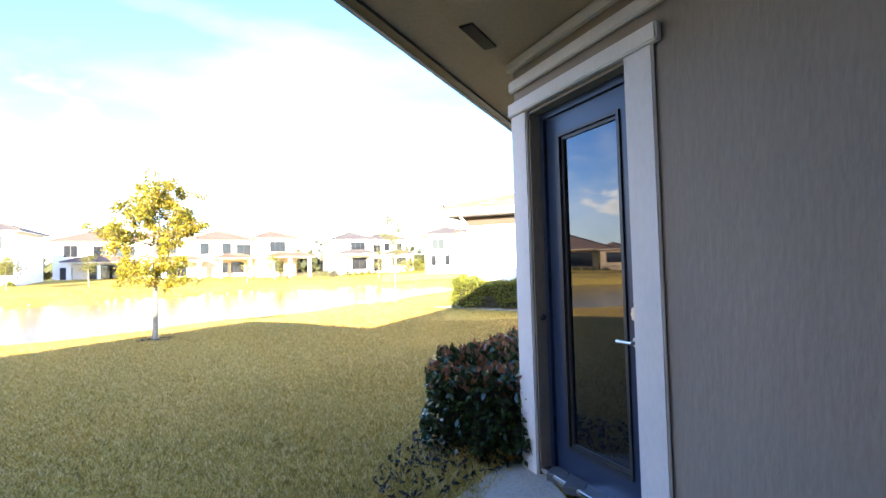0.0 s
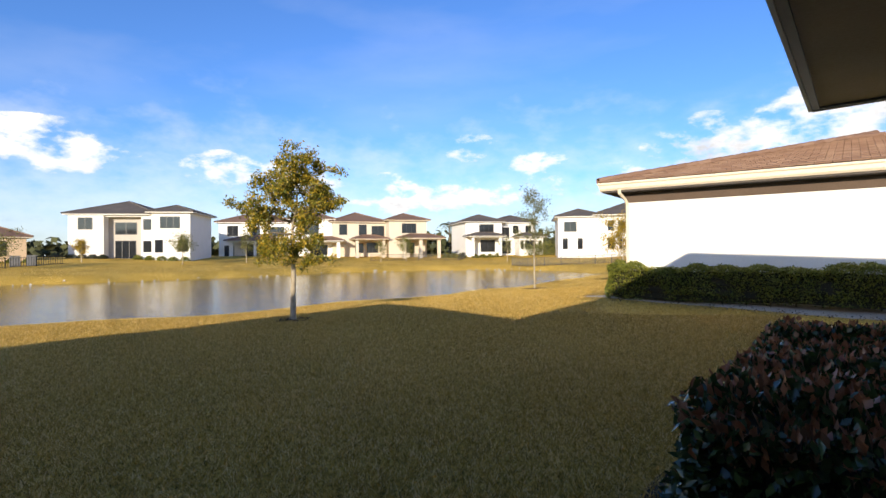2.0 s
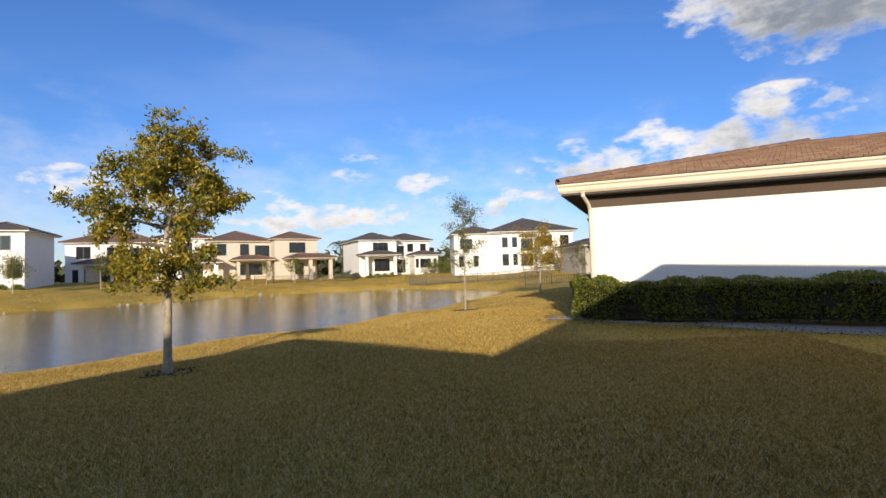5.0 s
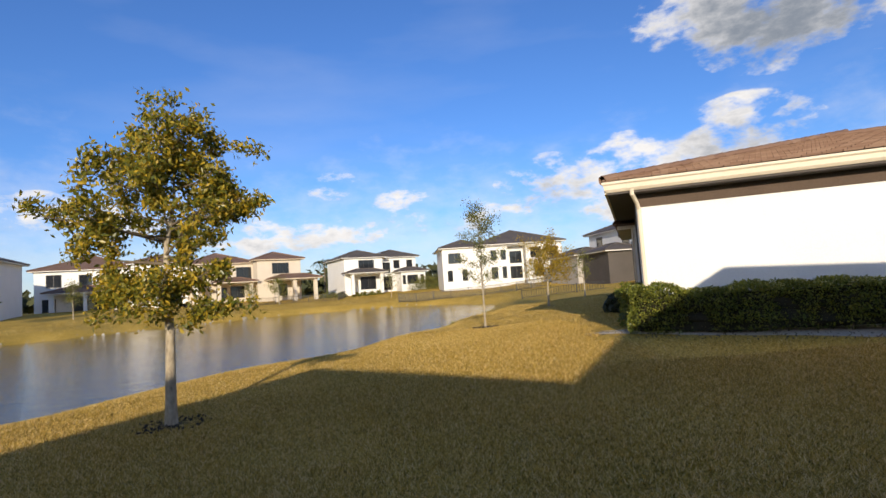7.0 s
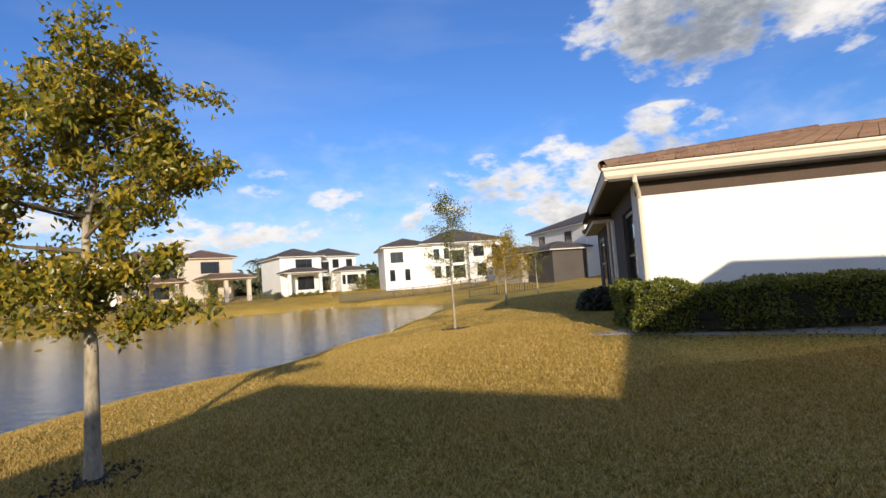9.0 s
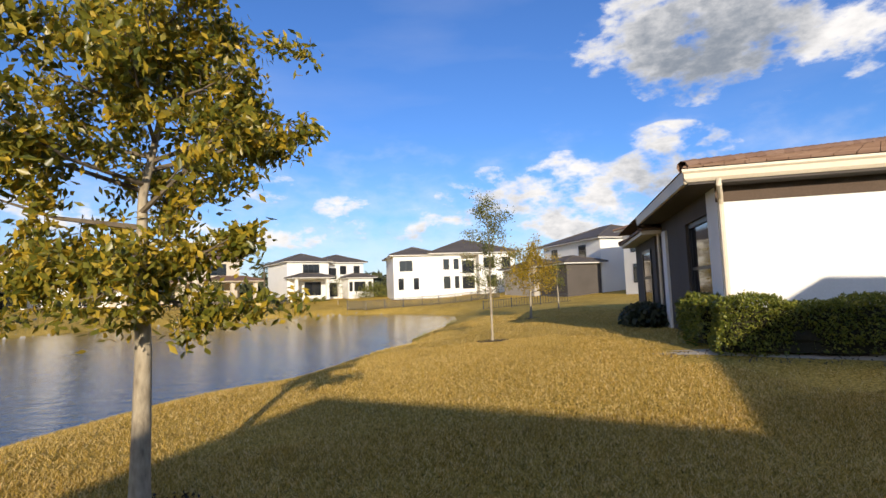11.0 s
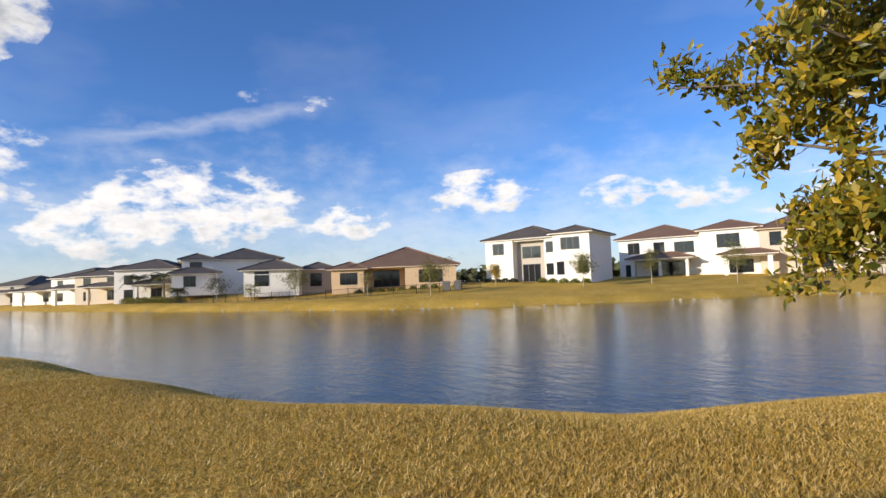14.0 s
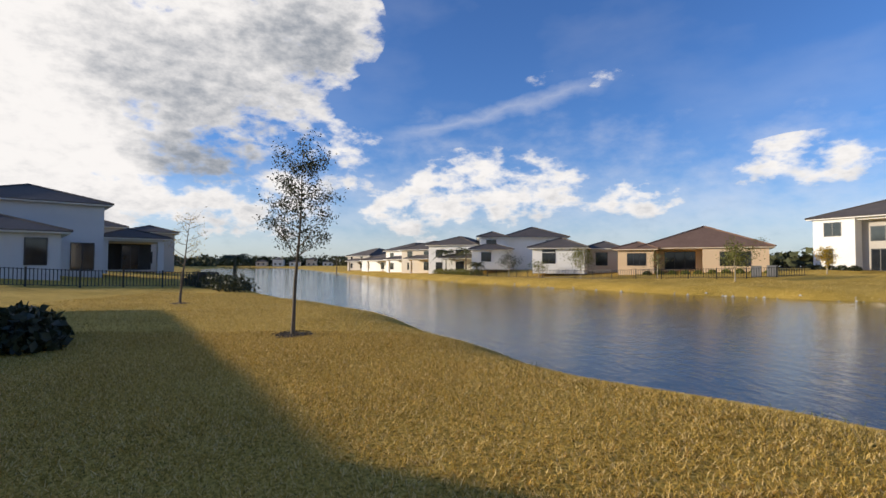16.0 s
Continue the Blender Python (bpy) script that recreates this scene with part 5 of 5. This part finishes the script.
def chips(name, cx, cy, rx, ry, turn, count, size, mat, label, category):
    a, r = rng.uniform(0, 2 * math.pi, count), np.sqrt(rng.uniform(0, 1, count))
    x, y = rx * r * np.cos(a), ry * r * np.sin(a)
    px, py = cx + x * math.cos(turn) - y * math.sin(turn), cy + x * math.sin(turn) + y * math.cos(turn)
    z = ground_z(px, py) + 0.03
    tagged(leaves(name, np.stack([px, py, z], 1), size, size * 0.45, mat, droop=0.0), label, category, kind="stuff")


for tx, ty in ((-6.36, 11.68), (-1.75, 20.9), (-16.5, 5.9)):
    chips("mulch_chips", tx, ty, 0.42, 0.38, 0, 160, 0.05, M_MULCH, "loose dark mulch chips round a tree", "mulch")
chips("mulch_chips", 0.5, 5.38, 2.2, 0.6, math.atan2(E2.y, E2.x), 1200, 0.06, M_MULCH, "loose dark mulch under the glossy hedge", "mulch")
chips("leaf_litter", 4.06, 13.65, 5.0, 0.75, NB_TURN, 900, 0.05, M_TWIG, "dry leaf litter on the sandy bed", "litter")


# ---- fences ----
def fence(label, pts, height=0.95, gap=0.13, mesh_panels=False):
    f = tagged(empty("fence", pts[0][0], pts[0][1], 0), label, "fence")
    o = Vector((pts[0][0], pts[0][1], 0))
    bm_p, bm_r = bmesh.new(), bmesh.new()
    for (ax, ay), (bx, by) in zip(pts, pts[1:]):
        a, b = Vector((ax, ay)), Vector((bx, by))
        n = max(1, round((b - a).length / 2.2))
        for i in range(n):
            p, q2 = a.lerp(b, i / n), a.lerp(b, (i + 1) / n)
            zp, zq = gz(p.x, p.y), gz(q2.x, q2.y)
            box_part("post", (p.x - o.x - 0.035, p.x - o.x + 0.035, p.y - o.y - 0.035, p.y - o.y + 0.035, zp - 0.1, zp + height + 0.06), M_FENCE, f)
            for hgt in (0.1, height - 0.04):
                v, fc = tube([(p.x - o.x, p.y - o.y, zp + hgt), (q2.x - o.x, q2.y - o.y, zq + hgt)], [0.022, 0.022], 4)
                mesh_object("rail", v, fc, M_FENCE, f)
            m = int((q2 - p).length / gap)
            for k in range(1, m):
                c = p.lerp(q2, k / m)
                z = zp + (zq - zp) * k / m
                add_box(bm_p, c.x - o.x - 0.016, c.x - o.x + 0.016, c.y - o.y - 0.016, c.y - o.y + 0.016, z + 0.08, z + height)
    bm_r.free()
    tagged(part("pickets", bm_p, M_FENCE, f), kind="stuff")


fence("black metal picket fence before the white house", [(-6.6, 67.6), (-4.5, 66.0), (1.5, 63.8), (7, 64.2), (10.8, 66.0)], 1.05, 0.1)
fence("black metal picket fence round the beige house's yard", [(-26.5, 70.0), (-20.5, 73.2), (-15.0, 75.2), (-14.6, 79.0)], 0.95, 0.2)
fence("black metal picket fence along the far bank houses", [(-78, 17.4), (-66, 22.6), (-57, 29.2), (-49.5, 38.4), (-48.8, 43.5)], 0.95, 0.2)
fence("black metal picket fence along the shaded lawn", [(-29.5, -16.5), (-34.5, -9.0), (-38.5, -4.5), (-43.5, -5.0)], 0.95, 0.16)
fence("low fence beyond the neighbour's lawn", [(4.5, 48), (10.5, 45)], 0.7, 0.2)

# utility boxes by the tan house
for x, y in ((-50.6, 40.1), (-50.0, 41.2)):
    u = tagged(empty("utility_box", x, y, gz(x, y), 0.9), "grey metal utility box on the lawn", "utility box", group="utility boxes")
    box_part("cabinet", (-0.4, 0.4, -0.3, 0.3, -0.05, 0.95), M_GREYBIN, u, bevel=0.02)
    box_part("lid", (-0.43, 0.43, -0.33, 0.33, 0.95, 1.02), M_GREYBIN, u, bevel=0.015)

# pale stones along the far water line
sv, sf = [], []
pts = np.array(SHORE[15:24], float)
for (ax, ay), (bx, by) in zip(pts, pts[1:]):
    for k in range(14):
        s = rng.uniform()
        x, y = ax + (bx - ax) * s + rng.normal(0, 0.25), ay + (by - ay) * s + rng.normal(0, 0.25)
        rr = rng.uniform(0.05, 0.16)
        b = len(sv)
        z = max(gz(x, y), WATER_Z)
        sv += [(x - rr, y, z), (x, y - rr, z), (x + rr, y, z), (x, y + rr, z), (x + rr * 0.2, y, z + rr * 0.9)]
        sf += [(b, b + 1, b + 4), (b + 1, b + 2, b + 4), (b + 2, b + 3, b + 4), (b + 3, b, b + 4)]
tagged(mesh_object("shore_stones", sv, sf, M_STONE), "scattered pale stones along the far shore", "stones", kind="stuff")

# far woods and roofs closing the horizon
def far_woods(name, x0, y0, x1, y1, height, count):
    s = rng.uniform(0, 1, count)
    x, y = x0 + (x1 - x0) * s + rng.normal(0, 5, count), y0 + (y1 - y0) * s + rng.normal(0, 5, count)
    top = height * (0.65 + 0.35 * np.sin(s * 61) * np.sin(s * 23 + 1))
    z = 0.5 + rng.uniform(0, 1, count) ** 0.8 * top
    tagged(leaves(name, np.stack([x, y, z], 1), 2.4, 1.8, M_FARWOOD), "distant dark tree line on the horizon", "woods", kind="stuff")


far_woods("far_woods", -470, -170, -470, -20, 10, 5000)
far_woods("far_woods", -430, -150, -230, -105, 6, 3000)
far_woods("far_woods", -430, -40, -220, 20, 8, 3000)
far_woods("far_woods", -220, 60, -40, 160, 6, 3500)
far_woods("far_woods", -60, 150, 120, 150, 8, 4000)
far_woods("far_woods", 60, 150, 160, 20, 7, 2500)
for i in range(7):
    x, y = -452, -118 + 14 * i
    house("far house across the end of the lake", (x, y), (x - 1, y + 9), 0.8, [(0, 9, 0, 10, 0, 3.2 + 2 * (i % 2), 0.36)], [(1.5, 0.8, 1.6, 1.4, 0, 0), (5.5, 0.8, 1.6, 1.4, 0, 0)], M_STUCCO_W if i % 3 else M_BEIGE, M_ROOF_GR, M_WHITE_F)
